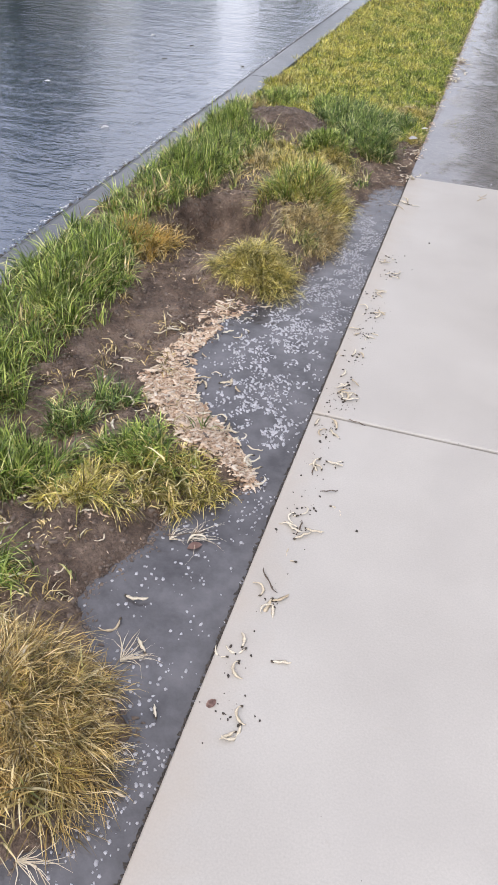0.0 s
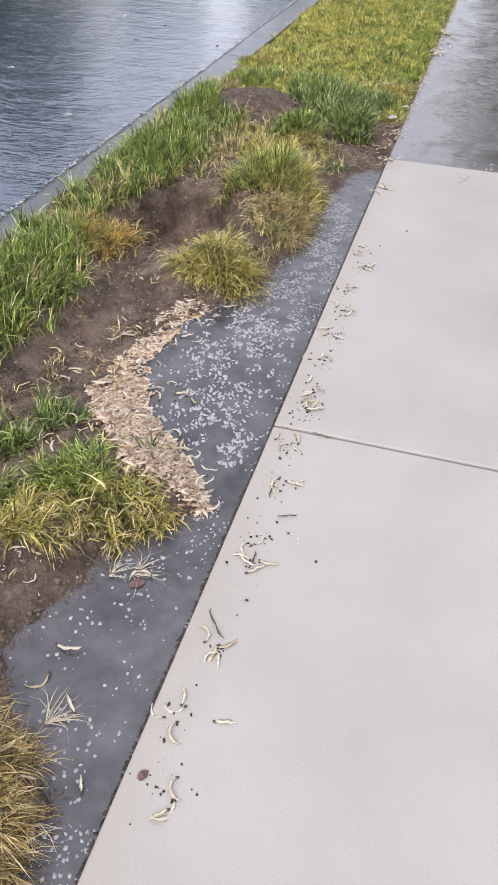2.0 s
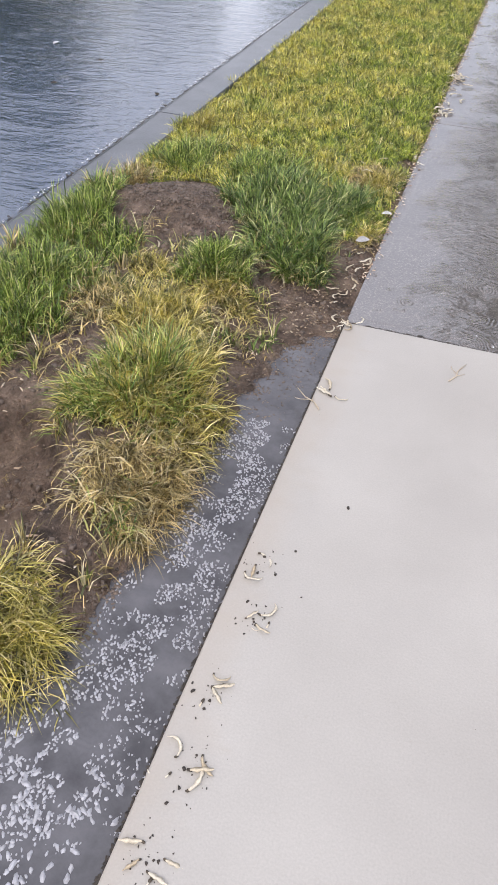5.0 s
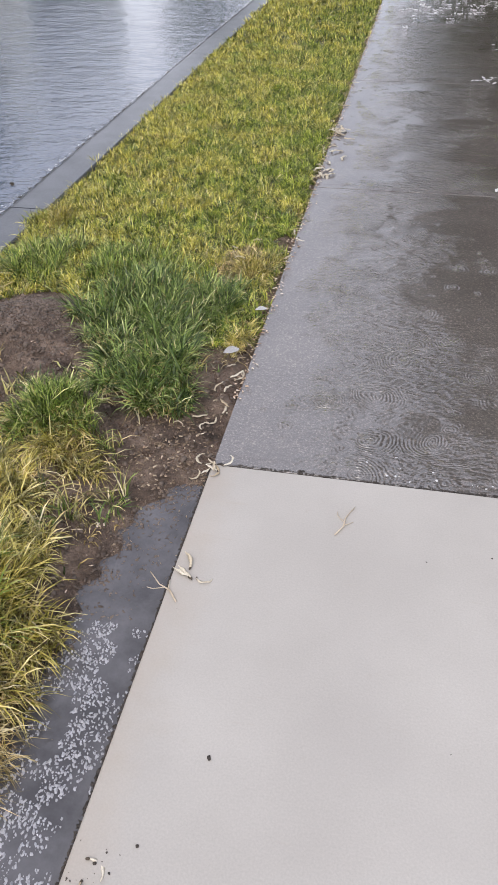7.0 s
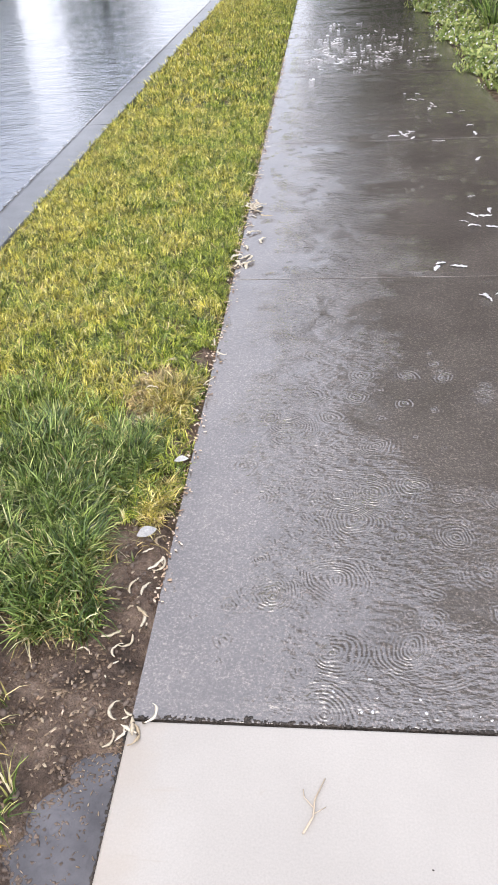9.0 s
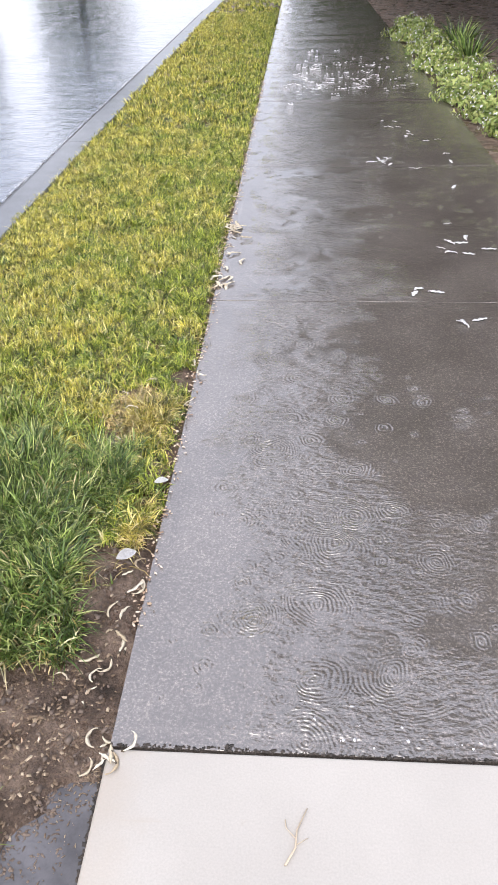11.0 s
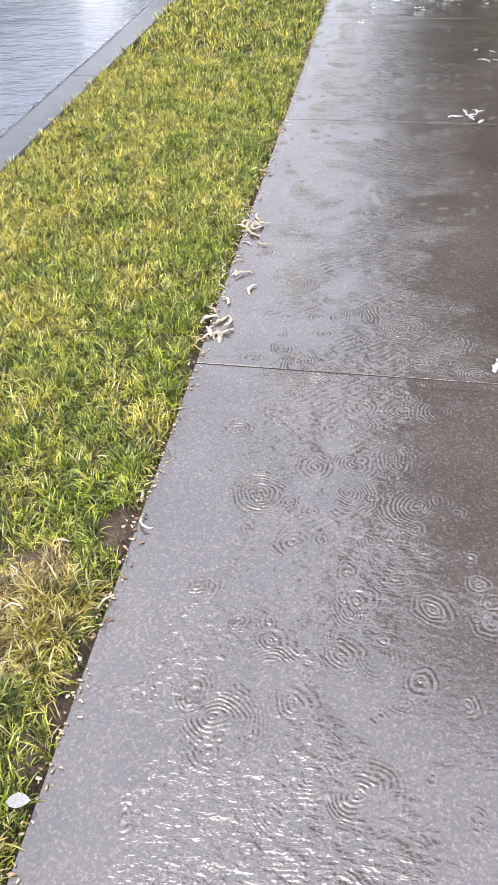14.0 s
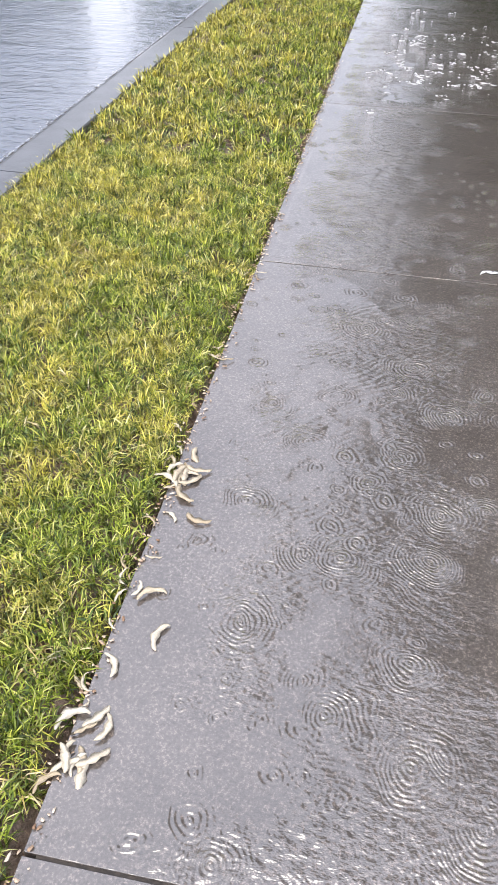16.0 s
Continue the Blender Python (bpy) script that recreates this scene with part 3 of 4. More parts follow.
def weeds(x, y):
    mud = hollow(x, y, -0.52, 0.22, 0.3, 0.5) < 0.22
    mud &= (hollow(x, y, -0.47, -0.14, 0.2, 0.16) < 0.4) & (hollow(x, y, -0.5, -0.72, 0.2, 0.1) < 0.5)
    hole = hollow(x, y, -0.63, 1.02, 0.26, 0.32) < 0.4
    heap = hollow(x, y, -0.74, 2.49, 0.25, 0.29) < 0.3
    slope = hollow(x, y, -0.08, 2.1, 0.2, 0.36) < 0.5
    spotty = wobble(x, y, 6.0, 4.0) > 0.05
    return mud & hole & heap & slope & spotty & (x < shore(y) - 0.04)


lawn_patch("sparse_grass", -0.9, -0.05, -2.2, 2.6, 20000, 0.065, M_MIXED, "sparse half-dry grass on the worn soil", 0.0038, 0.9, mask=weeds)
lawn_patch("flattened_straw", -0.95, -0.03, -2.2, 2.6, 9000, 0.05, M_STRAW, "flattened dry straw on the mud", 0.0028, 2.3, mask=lambda x, y: (x < shore(y) - 0.02) & (hollow(x, y, -0.74, 2.53, 0.25, 0.27) < 0.5) & (hollow(x, y, -0.08, 2.1, 0.2, 0.36) < 0.45) & (wobble(x, y, 5.0, 9.0) > -0.25))


def grass_tuft(x, y, rx, ry, tall, count, mat, label, lean=0.9, droop=(0.1, -0.15), width=0.0042, dead=0.18, wild=0.6, afloat=False):
    """A tuft whose blades lean out from its middle, with dry blades lying among them."""
    z0 = max(float(land(np.array(x), np.array(y))), WATER if afloat else -1.0)
    ob = tagged(new("grass_tuft"), label, "grass tuft", "grass tufts on the worn verge")
    ob.location = (x, y, z0)
    count, width = count * 1.7, width * 0.68
    for name, share, long, m in (("living_foliage", 1.0, 1.0, mat), ("dry_foliage", dead, 0.8, M_STRAW)):
        n = int(count * share)
        r, a = np.sqrt(rng.uniform(0, 1, n)), rng.uniform(0, 2 * np.pi, n)
        r *= 0.8 + 0.22 * np.sin(a * 3 + x * 9) + 0.14 * np.sin(a * 7 + y * 5)
        px, py = r * np.cos(a) * rx, r * np.sin(a) * ry
        knots = rng.integers(0, max(2, n // 25), n)
        kx, ky = rng.normal(0, wild, n)[knots], rng.normal(0, wild, n)[knots]
        az = np.arctan2(0.6 * py / ry + droop[1] + ky + rng.normal(0, 0.55, n), 0.6 * px / rx + droop[0] + kx + rng.normal(0, 0.55, n))
        z = np.maximum(land(x + px, y + py), WATER + 0.002 if afloat else WATER - 0.03) - 0.004 * (not afloat)
        tall_here = tall * 0.62 * long * rng.uniform(0.3, 1.3, n) * (1 + 0.35 * wobble(x + px, y + py, 12.0, 1.5))
        bend = np.clip(lean * (0.55 + 0.5 * r) + (0.4 if name == "dry_foliage" else 0.0) + rng.normal(0, 0.3, n), 0.05, 1.75)
        o = new(name, blades(name, np.stack([px, py, z - z0], -1), tall_here, az, bend, width * rng.uniform(0.6, 1.3, n), m))
        o.parent = ob
        tagged(o, kind="stuff")
    return ob


grass_tuft(-0.28, -1.1, 0.23, 0.13, 0.12, 3000, M_MATTED, "matted dry straw tuft overhanging the puddle", 1.55, (0.3, 0.0), 0.0024, wild=1.2)
grass_tuft(-0.28, -1.12, 0.17, 0.1, 0.085, 600, M_GOLD, "yellow-green blades among the dry straw tuft", 1.4, (0.2, -0.1), 0.0032, wild=1.4)
grass_tuft(-0.26, -1.18, 0.18, 0.09, 0.11, 1100, M_MATTED, "golden brown blades in the matted straw", 1.45, (0.2, -0.1), 0.0026)
grass_tuft(-0.46, -0.97, 0.1, 0.06, 0.08, 260, M_STRAW, "flattened dry tuft on wet soil", 1.5)
grass_tuft(-0.55, -0.86, 0.12, 0.09, 0.12, 700, M_GREEN, "green grass tuft on the worn verge", 0.9)
grass_tuft(-0.62, -0.52, 0.13, 0.14, 0.13, 1100, M_GREEN, "green grass tuft on the worn verge", 0.8)
grass_tuft(-0.36, -0.4, 0.11, 0.08, 0.08, 800, M_GREEN, "low green tuft by the puddle", 1.0, (0, -0.3))
grass_tuft(-0.24, -0.46, 0.17, 0.09, 0.065, 1300, M_GOLD, "yellowing tuft on the nose of turf at the puddle", 1.3, (0.2, -0.4), 0.0034, 0.5)
grass_tuft(-0.44, -0.56, 0.11, 0.08, 0.09, 520, M_GOLD, "yellowing tuft on wet soil", 1.2, dead=0.4)
grass_tuft(-0.53, -0.19, 0.08, 0.06, 0.1, 240, M_DEEP, "small dark green tuft in the mud", 0.9)
grass_tuft(-0.6, -0.31, 0.08, 0.06, 0.1, 260, M_DEEP, "small dark green tuft in the mud", 0.9)
grass_tuft(-0.36, 0.68, 0.17, 0.12, 0.13, 2000, M_GOLD, "yellow-green fountain-shaped tuft at the water's edge", 1.45, (0.15, -0.4), 0.0034)
grass_tuft(-0.36, 1.42, 0.2, 0.26, 0.135, 2800, M_GOLD, "large yellow-green tuft beside the puddle", 1.05, (0.2, -0.3))
grass_tuft(-0.4, 1.38, 0.15, 0.22, 0.15, 1100, M_GREEN, "green heart of the large tuft", 0.8)
grass_tuft(-0.27, 1.12, 0.13, 0.2, 0.12, 1400, M_STRAW, "dry straw tuft trailing into the puddle", 1.4, (0.4, -0.4), 0.0032)
grass_tuft(-0.43, 2.04, 0.14, 0.13, 0.12, 1300, M_GREEN, "bright green tuft over the bare scarp", 0.8, (0.1, -0.4))
grass_tuft(-0.36, 1.92, 0.1, 0.08, 0.1, 500, M_GOLD, "yellowing tuft drooping over the scarp", 1.3, (0.3, -0.5), dead=0.5)
grass_tuft(-0.5, 1.76, 0.15, 0.15, 0.11, 1300, M_GOLD, "yellowing tuft behind the scarp", 1.0, dead=0.5)
grass_tuft(-0.4, 2.72, 0.2, 0.26, 0.15, 3000, M_DEEP, "tall dense dark green clump of grass", 0.8, (0.1, -0.2), 0.0056, wild=1.0)
grass_tuft(-0.27, 2.38, 0.16, 0.26, 0.14, 2600, M_DEEP, "dark green clump of grass over the bare slope", 0.9, (0.15, -0.3), 0.0056, wild=1.0)
grass_tuft(-0.22, 2.8, 0.16, 0.19, 0.12, 2000, M_DEEP, "green grass clump at the lawn's end", 0.85, wild=1.0)
grass_tuft(-0.33, 2.56, 0.19, 0.2, 0.12, 2000, M_DEEP, "dark green grass filling the middle of the clump", 0.85, wild=1.1)
grass_tuft(-0.55, 3.05, 0.22, 0.2, 0.11, 1800, M_GREEN, "green grass clump running into the lawn", 0.85, wild=1.0)
grass_tuft(-0.06, 2.62, 0.04, 0.12, 0.08, 350, M_GOLD, "yellowing tuft at the walk's edge", 1.0, (0.3, 0), dead=0.6)
grass_tuft(-0.1, 3.12, 0.08, 0.13, 0.09, 600, M_GOLD, "yellowing tuft at the walk's edge", 1.0, (0.2, -0.2), dead=0.8)
grass_tuft(-0.16, 3.14, 0.09, 0.19, 0.055, 1500, M_STRAW, "flattened bleached straw in a thin spot of the lawn", 1.5, wild=1.5, dead=0.1)
grass_tuft(-1.02, 3.45, 0.08, 0.12, 0.1, 500, M_GOLD, "yellowing tuft beside the curb joint", 0.9)
grass_tuft(-0.82, 0.72, 0.13, 0.12, 0.14, 900, M_RUST, "orange dry tuft above the washed-out hole", 0.9, (0.4, -0.4))
grass_tuft(-1.0, 2.66, 0.07, 0.06, 0.14, 420, M_STRAW, "pale dry tuft beside the curb", 0.9)
grass_tuft(-0.9, 1.6, 0.16, 0.4, 0.14, 2000, M_GREEN, "green grass tuft leaning over the curb", 0.7)
grass_tuft(-0.91, 0.4, 0.16, 0.4, 0.14, 2000, M_GREEN, "green grass tuft leaning over the curb", 0.7)
grass_tuft(-0.9, -0.4, 0.17, 0.4, 0.14, 2000, M_GREEN, "green grass tuft leaning over the curb", 0.7)
grass_tuft(-0.97, 2.2, 0.1, 0.25, 0.14, 1300, M_GREEN, "green grass tuft leaning over the curb", 0.7)
grass_tuft(-0.7, 1.82, 0.15, 0.16, 0.085, 700, M_MIXED, "half-dry grass tuft on the worn verge", 1.1, dead=0.5)
grass_tuft(-0.62, 2.02, 0.12, 0.09, 0.08, 500, M_GOLD, "yellowing tuft on the worn verge", 1.1, dead=0.5)
grass_tuft(-0.9, 3.02, 0.15, 0.22, 0.12, 1500, M_GREEN, "green tuft where the lawn meets the curb", 0.8)


def straw_sprig(x, y, turn, length, n):
    """A fan of bleached blades lying flat on the water."""
    a = radians(turn) + rng.normal(0, 0.42, n)
    long = length * rng.uniform(0.45, 1.1, n)
    rows = []
    curl = rng.normal(0, 0.5, n)
    wide = rng.uniform(0.0004, 0.0009, n)
    z = WATER + rng.uniform(0.0015, 0.005, n)
    for s, w in ((0.0, 1.0), (0.35, 1.0), (0.7, 0.7), (1.0, 0.15)):
        px, py = x + np.cos(a + curl * s) * long * s, y + np.sin(a + curl * s) * long * s
        nx, ny = -np.sin(a + curl * s), np.cos(a + curl * s)
        zz = z + 0.004 * math.sin(math.pi * s)
        rows += [np.stack([px - nx * wide * w, py - ny * wide * w, zz], -1), np.stack([px + nx * wide * w, py + ny * wide * w, zz], -1)]
    ob = new("straw_sprig", pieces_mesh("straw_sprig", np.stack(rows, 1), [(0, 1, 3, 2), (2, 3, 5, 4), (4, 5, 7, 6)], M_POD))
    return tagged(ob, "bleached straw sprig floating on the puddle", "straw", "straw sprigs on the puddle")


straw_sprig(-0.17, -0.93, 60, 0.075, 26)
straw_sprig(-0.16, -0.58, 25, 0.09, 18)
straw_sprig(-0.2, -0.6, 60, 0.07, 14)
straw_sprig(-0.17, -1.31, 15, 0.09, 18)
straw_sprig(-0.12, -1.08, -40, 0.07, 22)


# ---- seed pods, leaves and crumbs ----
def pod_mesh(curl, length, wide, sway=0.0):
    """A curled papery wing, thick along one edge, that tapers unevenly to both ends."""
    bm = bmesh.new()
    rows = []
    k = 12
    x = y = 0.0
    a = -curl / 2
    for i in range(k + 1):
        s = i / k
        w = wide * (0.1 + math.sin(math.pi * min(1, s * 0.92 + 0.05)) ** 0.8) * (1 + 0.25 * math.sin(s * 17 + curl * 5))
        z = 0.0022 + 0.005 * math.sin(math.pi * s) * min(curl, 1.6) * 0.5 + 0.0012 * math.sin(s * 13)
        nx, ny = -math.sin(a), math.cos(a)
        rows.append([bm.verts.new((x + nx * d * w, y + ny * d * w, z + hh)) for d, hh in ((-0.5, 0.0), (-0.15, 0.0014), (0.5, 0.0003 + 0.001 * math.sin(s * 9)), (0.0, -0.0012))])
        a += (curl + sway * math.cos(s * 6.3)) / k
        x += length / k * math.cos(a)
        y += length / k * math.sin(a)
    for p, q in zip(rows, rows[1:]):
        for i in range(4):
            j = (i + 1) % 4
            bm.faces.new((p[i], p[j], q[j], q[i]))
    bm.faces.new(rows[0][::-1])
    bm.faces.new(rows[-1])
    bmesh.ops.recalc_face_normals(bm, faces=bm.faces)
    return bm


def seed_pod(curl, length, wide, sway, label):
    pod = tagged(new("seed_pod"), label, "seed pod", "fallen seed pods")
    part("wing", pod_mesh(curl, length, wide, sway), M_POD, pod, smooth=True)
    bm = bmesh.new()
    bmesh.ops.create_icosphere(bm, subdivisions=1, radius=1, matrix=Matrix.LocRotScale((0, 0, 0.0025), Euler((0, 0, -curl / 2)), (0.0045, 0.0026, 0.002)))
    part("seed", bm, M_NUT, pod, "dark brown seed", True)
    return pod


PODS = [
    seed_pod(1.3, 0.042, 0.0065, 0.5, "curled cream seed pod fallen on the ground"),
    seed_pod(2.9, 0.052, 0.0055, 0.8, "tightly curled cream seed pod fallen on the ground"),
    seed_pod(0.5, 0.036, 0.007, 1.4, "wavy pale seed pod fallen on the ground"),
    seed_pod(-1.8, 0.048, 0.005, 1.0, "thin curled cream seed pod fallen on the ground"),
]
PETALS = []
for curl, length, wide in ((0.9, 0.055, 0.018), (1.7, 0.06, 0.014)):
    pod = tagged(new("seed_pod"), "pale bleached seed pod lying on wet concrete", "seed pod", "bleached seed pods on the wet slabs")
    part("wing", pod_mesh(curl, length, wide, 0.8), M_PETAL, pod, smooth=True)
    PETALS.append(pod)
HUSKS = []
for curl, length, wide, y in ((1.1, 0.055, 0.014, 4.15), (2.2, 0.06, 0.012, 4.87)):
    pod = tagged(new("seed_pod"), "broad cream seed pod at the lawn's edge", "seed pod", "seed pods along the lawn's edge")
    part("wing", pod_mesh(curl, length, wide, 0.8), M_POD, pod, smooth=True)
    pod.matrix_basis = pose(0.04, y, -0.006, 0, 0, 50 * y)
    HUSKS.append(pod)
PETALS[0].matrix_basis = pose(0.84, 6.1, -0.007, 0, 0, 20)
PETALS[1].matrix_basis = pose(0.89, 6.13, -0.007, 0, 0, 100)
PODS[0].matrix_basis = pose(0.07, -0.72, 0.0, 0, 0, 40)
PODS[1].matrix_basis = pose(0.05, -0.88, 0.0, 0, 0, -70)
PODS[2].matrix_basis = pose(0.11, -0.86, 0.0, 0, 0, 10)
PODS[3].matrix_basis = pose(0.09, -0.6, 0.0, 0, 0, 130)


def drop_pod(x, y, z, tip=0.0):
    kinds = PETALS if x > 0.2 and y > 2.5 else (HUSKS if x > 0.012 and y > 3.5 else PODS)
    copy_thing(kinds[int(rng.integers(0, len(kinds)))], pose(x, y, z, rng.normal(0, 6) + tip, rng.normal(0, 6), rng.uniform(0, 360)) @ Matrix.Scale(float(rng.uniform(0.75, 1.25)), 4))


def pods_round(x, y, n, sx, sy, z=None, low=None):
    for _ in range(n):
        px, py = x + rng.normal(0, sx), y + rng.normal(0, sy)
        if low is not None:
            px = max(px, low)
        pz = (float(land(np.array(px), np.array(py))) + 0.004) if z is None else z
        drop_pod(px, py, max(pz, WATER), 0 if z is not None else 8)


# on the pale slabs, in a band by the edge
CLUSTERS = []
for y, n in ((-0.98, 3), (-0.86, 3), (-0.7, 4), (-0.5, 4), (-0.42, 4), (-0.25, 4), (-0.12, 4), (0.02, 6), (0.12, 5), (0.28, 4), (0.42, 5), (0.58, 5), (0.72, 5), (0.88, 4), (1.02, 3)):
    mid = 0.058 + 0.014 * math.sin(y * 23)
    pods_round(mid, y, n, 0.018, 0.026, 0.0005, 0.02)
    CLUSTERS.append((mid, y))
pods_round(0.035, 1.62, 4, 0.012, 0.03, 0.0005, 0.015)
pods_round(0.012, 1.985, 5, 0.015, 0.02, 0.002)
# on the mud and the tufts
pods_round(-0.28, -1.11, 9, 0.07, 0.045, 0.042)
pods_round(-0.36, -0.85, 5, 0.08, 0.05)
pods_round(-0.45, -0.2, 9, 0.14, 0.16)
pods_round(-0.32, -0.02, 12, 0.05, 0.08)
pods_round(-0.38, 0.42, 11, 0.06, 0.05)
pods_round(-0.12, -0.28, 10, 0.04, 0.03, -0.015)
pods_round(-0.24, -0.16, 9, 0.05, 0.05)
pods_round(-0.55, 0.28, 5, 0.03, 0.02)
pods_round(-0.6, 0.25, 8, 0.12, 0.2)
pods_round(-0.62, 1.7, 10, 0.15, 0.2)
pods_round(-0.06, 2.2, 12, 0.04, 0.14)
pods_round(-0.14, 3.05, 5, 0.05, 0.15, 0.03)
pods_round(-0.012, 2.42, 4, 0.01, 0.06, 0.0)
# along the rim of the washed-up litter, and adrift
for y in np.linspace(-0.36, 0.46, 16):
    drop_pod(float(shore(y)) - 0.01 + rng.normal(0, 0.012), float(y), WATER + 0.006)
for x, y in ((-0.21, -0.84), (-0.12, -0.575), (-0.09, -1.165), (-0.3, -0.9), (-0.28, -0.92), (-0.06, -1.02), (-0.32, 0.33)):
    drop_pod(x, y, max(WATER + 0.003, float(land(np.array(x), np.array(y))) + 0.004))
for x, y in ((-0.3, -1.02), (-0.24, -1.0), (-0.14, -1.05), (-0.3, -1.14), (-0.37, -0.62), (-0.5, -0.62), (-0.33, -0.66), (-0.52, 0.28), (-0.5, 0.24), (-0.56, 0.02), (-0.62, 0.05)):
    drop_pod(x, y, float(land(np.array(x), np.array(y))) + (0.035 if y < -0.95 else 0.006))
# along the lawn's edge
for y, n in ((3.5, 2), (4.18, 6), (4.32, 3), (4.5, 4), (4.62, 3), (4.85, 6), (5.0, 3), (5.4, 3), (5.9, 3), (6.4, 3)):
    pods_round(0.0, y, n, 0.014, 0.04, -0.006)
pods_round(0.035, 4.15, 7, 0.016, 0.022, -0.004, 0.016)
pods_round(0.035, 4.86, 8, 0.016, 0.022, -0.004, 0.016)
pods_round(0.045, 4.72, 3, 0.012, 0.02, -0.006)
pods_round(0.1, 4.5, 2, 0.02, 0.03, -0.006)
pods_round(-0.03, 2.02, 6, 0.02, 0.04)
pods_round(-0.5, 0.0, 6, 0.12, 0.2)
pods_round(-0.45, -0.62, 6, 0.1, 0.07)
pods_round(-0.5, -0.28, 5, 0.09, 0.09)
pods_round(-0.68, 1.95, 4, 0.1, 0.12)
# on the wet slabs
pods_round(0.87, 4.1, 4, 0.02, 0.02, -0.006)
pods_round(0.95, 3.79, 3, 0.05, 0.06, -0.006)
pods_round(1.07, 4.46, 8, 0.05, 0.2, -0.006)
pods_round(0.86, 6.12, 6, 0.05, 0.03, -0.006)
pods_round(0.96, 5.95, 3, 0.05, 0.04, -0.006)
pods_round(1.03, 7.0, 7, 0.06, 0.25, -0.006)
pods_round(1.25, 6.1, 5, 0.1, 0.3, -0.006)


def flakes(name, x, y, z, size, mat, label, category, thick=0.25, long=2.2, rough=1.0):
    """Small flat uneven flakes lying at the given places, in one mesh."""
    n = len(x)
    k = 6 if rough else 9
    a = np.linspace(0, 2 * np.pi, k, endpoint=False)[None] + rng.normal(0, 0.25, (n, k))
    r = size[:, None] * rng.uniform(0.5 if rough else 0.7, 1.1, (n, k))
    turn = (rng.uniform(0, 2 * np.pi, n) if rough else rng.normal(1.9, 0.5, n))[:, None]
    u, v = r * np.cos(a) * rng.uniform(1, long, (n, 1)), r * np.sin(a)
    px = x[:, None] + u * np.cos(turn) - v * np.sin(turn)
    py = y[:, None] + u * np.sin(turn) + v * np.cos(turn)
    top = z[:, None] + size[:, None] * thick + rough * rng.normal(0, 0.12, (n, k)) * size[:, None]
    low = top - size[:, None] * thick * 1.2
    verts = np.concatenate([np.stack([px, py, top], -1), np.stack([px, py, low], -1)], 1)
    faces = [tuple(range(k))] + [(i, k + i, k + (i + 1) % k, (i + 1) % k) for i in range(k)]
    return tagged(new(name, pieces_mesh(name, verts, faces, mat)), label, category, kind="stuff")


# bleached pods in bunches further along the wet slabs
k = 34
cx = np.concatenate([rng.normal(0.75, 0.25, k), rng.normal(0.95, 0.28, 24), rng.normal(0.42, 0.12, 16)])
cy = np.concatenate([rng.normal(8.8, 0.3, k), rng.normal(9.9, 0.5, 24), rng.normal(9.3, 0.7, 16)])
which = rng.integers(0, len(cx), 330)
lx, ly = cx[which] + rng.normal(0, 0.032, 330), cy[which] + rng.normal(0, 0.045, 330)
ok = (lx > 0.05) & (lx < 1.5)
lx, ly = lx[ok], ly[ok]
flakes("bleached_pods", lx, ly, np.full(len(lx), -0.0072), rng.uniform(0.005, 0.013, len(lx)), M_PETAL, "bunches of bleached seed pods on the wet slabs", "seed pods", 0.16, 3.0)

# litter mat in the bend of the puddle
n = 8200
t = rng.uniform(0, 1, n)
ly = np.interp(t, [0, 0.68, 0.86, 1], [-0.36, -0.02, 0.25, 0.5]) + rng.normal(0, 0.02, n)
lx = shore(ly) - rng.uniform(-0.06, 1, n) * np.interp(ly, [-0.34, -0.14, 0.06, 0.3, 0.48], [0.2, 0.2, 0.11, 0.05, 0.1])
ok = wobble(lx, ly, 19.0, 3.0) + rng.normal(0, 0.35, n) > np.interp(ly, [-0.2, 0.1, 0.5], [-0.9, -0.35, -0.1])
lx, ly = lx[ok], ly[ok]
n = len(lx)
flakes("plant_litter", lx, ly, np.maximum(land(lx, ly), WATER) + 0.002, 0.0012 + 0.0045 * rng.uniform(0, 1, n) ** 2.5, M_CHIP, "pale washed-up chips and husks along the puddle", "plant litter", 0.4, 5.0)
# chips by the bare slope
n = 900
lx, ly = rng.normal(-0.14, 0.07, n), rng.normal(2.08, 0.18, n)
ok = lx < -0.01
lx, ly = lx[ok], ly[ok]
flakes("plant_litter", lx, ly, land(lx, ly) + 0.001, rng.uniform(0.0012, 0.004, len(lx)), M_HUSK, "wet chips and husks on the bare slope", "plant litter", 0.4, 3.0)
# chips over mud
n = 1500
lx, ly = rng.uniform(-0.85, -0.1, n), rng.uniform(-1.2, 2.4, n)
ok = (lx < shore(ly) - 0.02) & (wobble(lx, ly, 8.0, 2.0) > -0.1)
lx, ly = lx[ok], ly[ok]
flakes("plant_litter", lx, ly, land(lx, ly) + 0.002, 0.001 + 0.0035 * rng.uniform(0, 1, len(lx)) ** 2, M_CHIP, "pale straw bits and husks on the wet soil", "plant litter", 0.3, 5.0)
n = 2400
lx, ly = rng.uniform(-0.85, -0.1, n), rng.uniform(-1.2, 2.4, n)
ok = lx < shore(ly) - 0.02
lx, ly = lx[ok], ly[ok]
flakes("plant_litter", lx, ly, land(lx, ly) + 0.001, rng.uniform(0.0008, 0.0025, len(lx)), M_HUSK, "scattered husks on the wet soil", "plant litter", 0.4, 3.0)
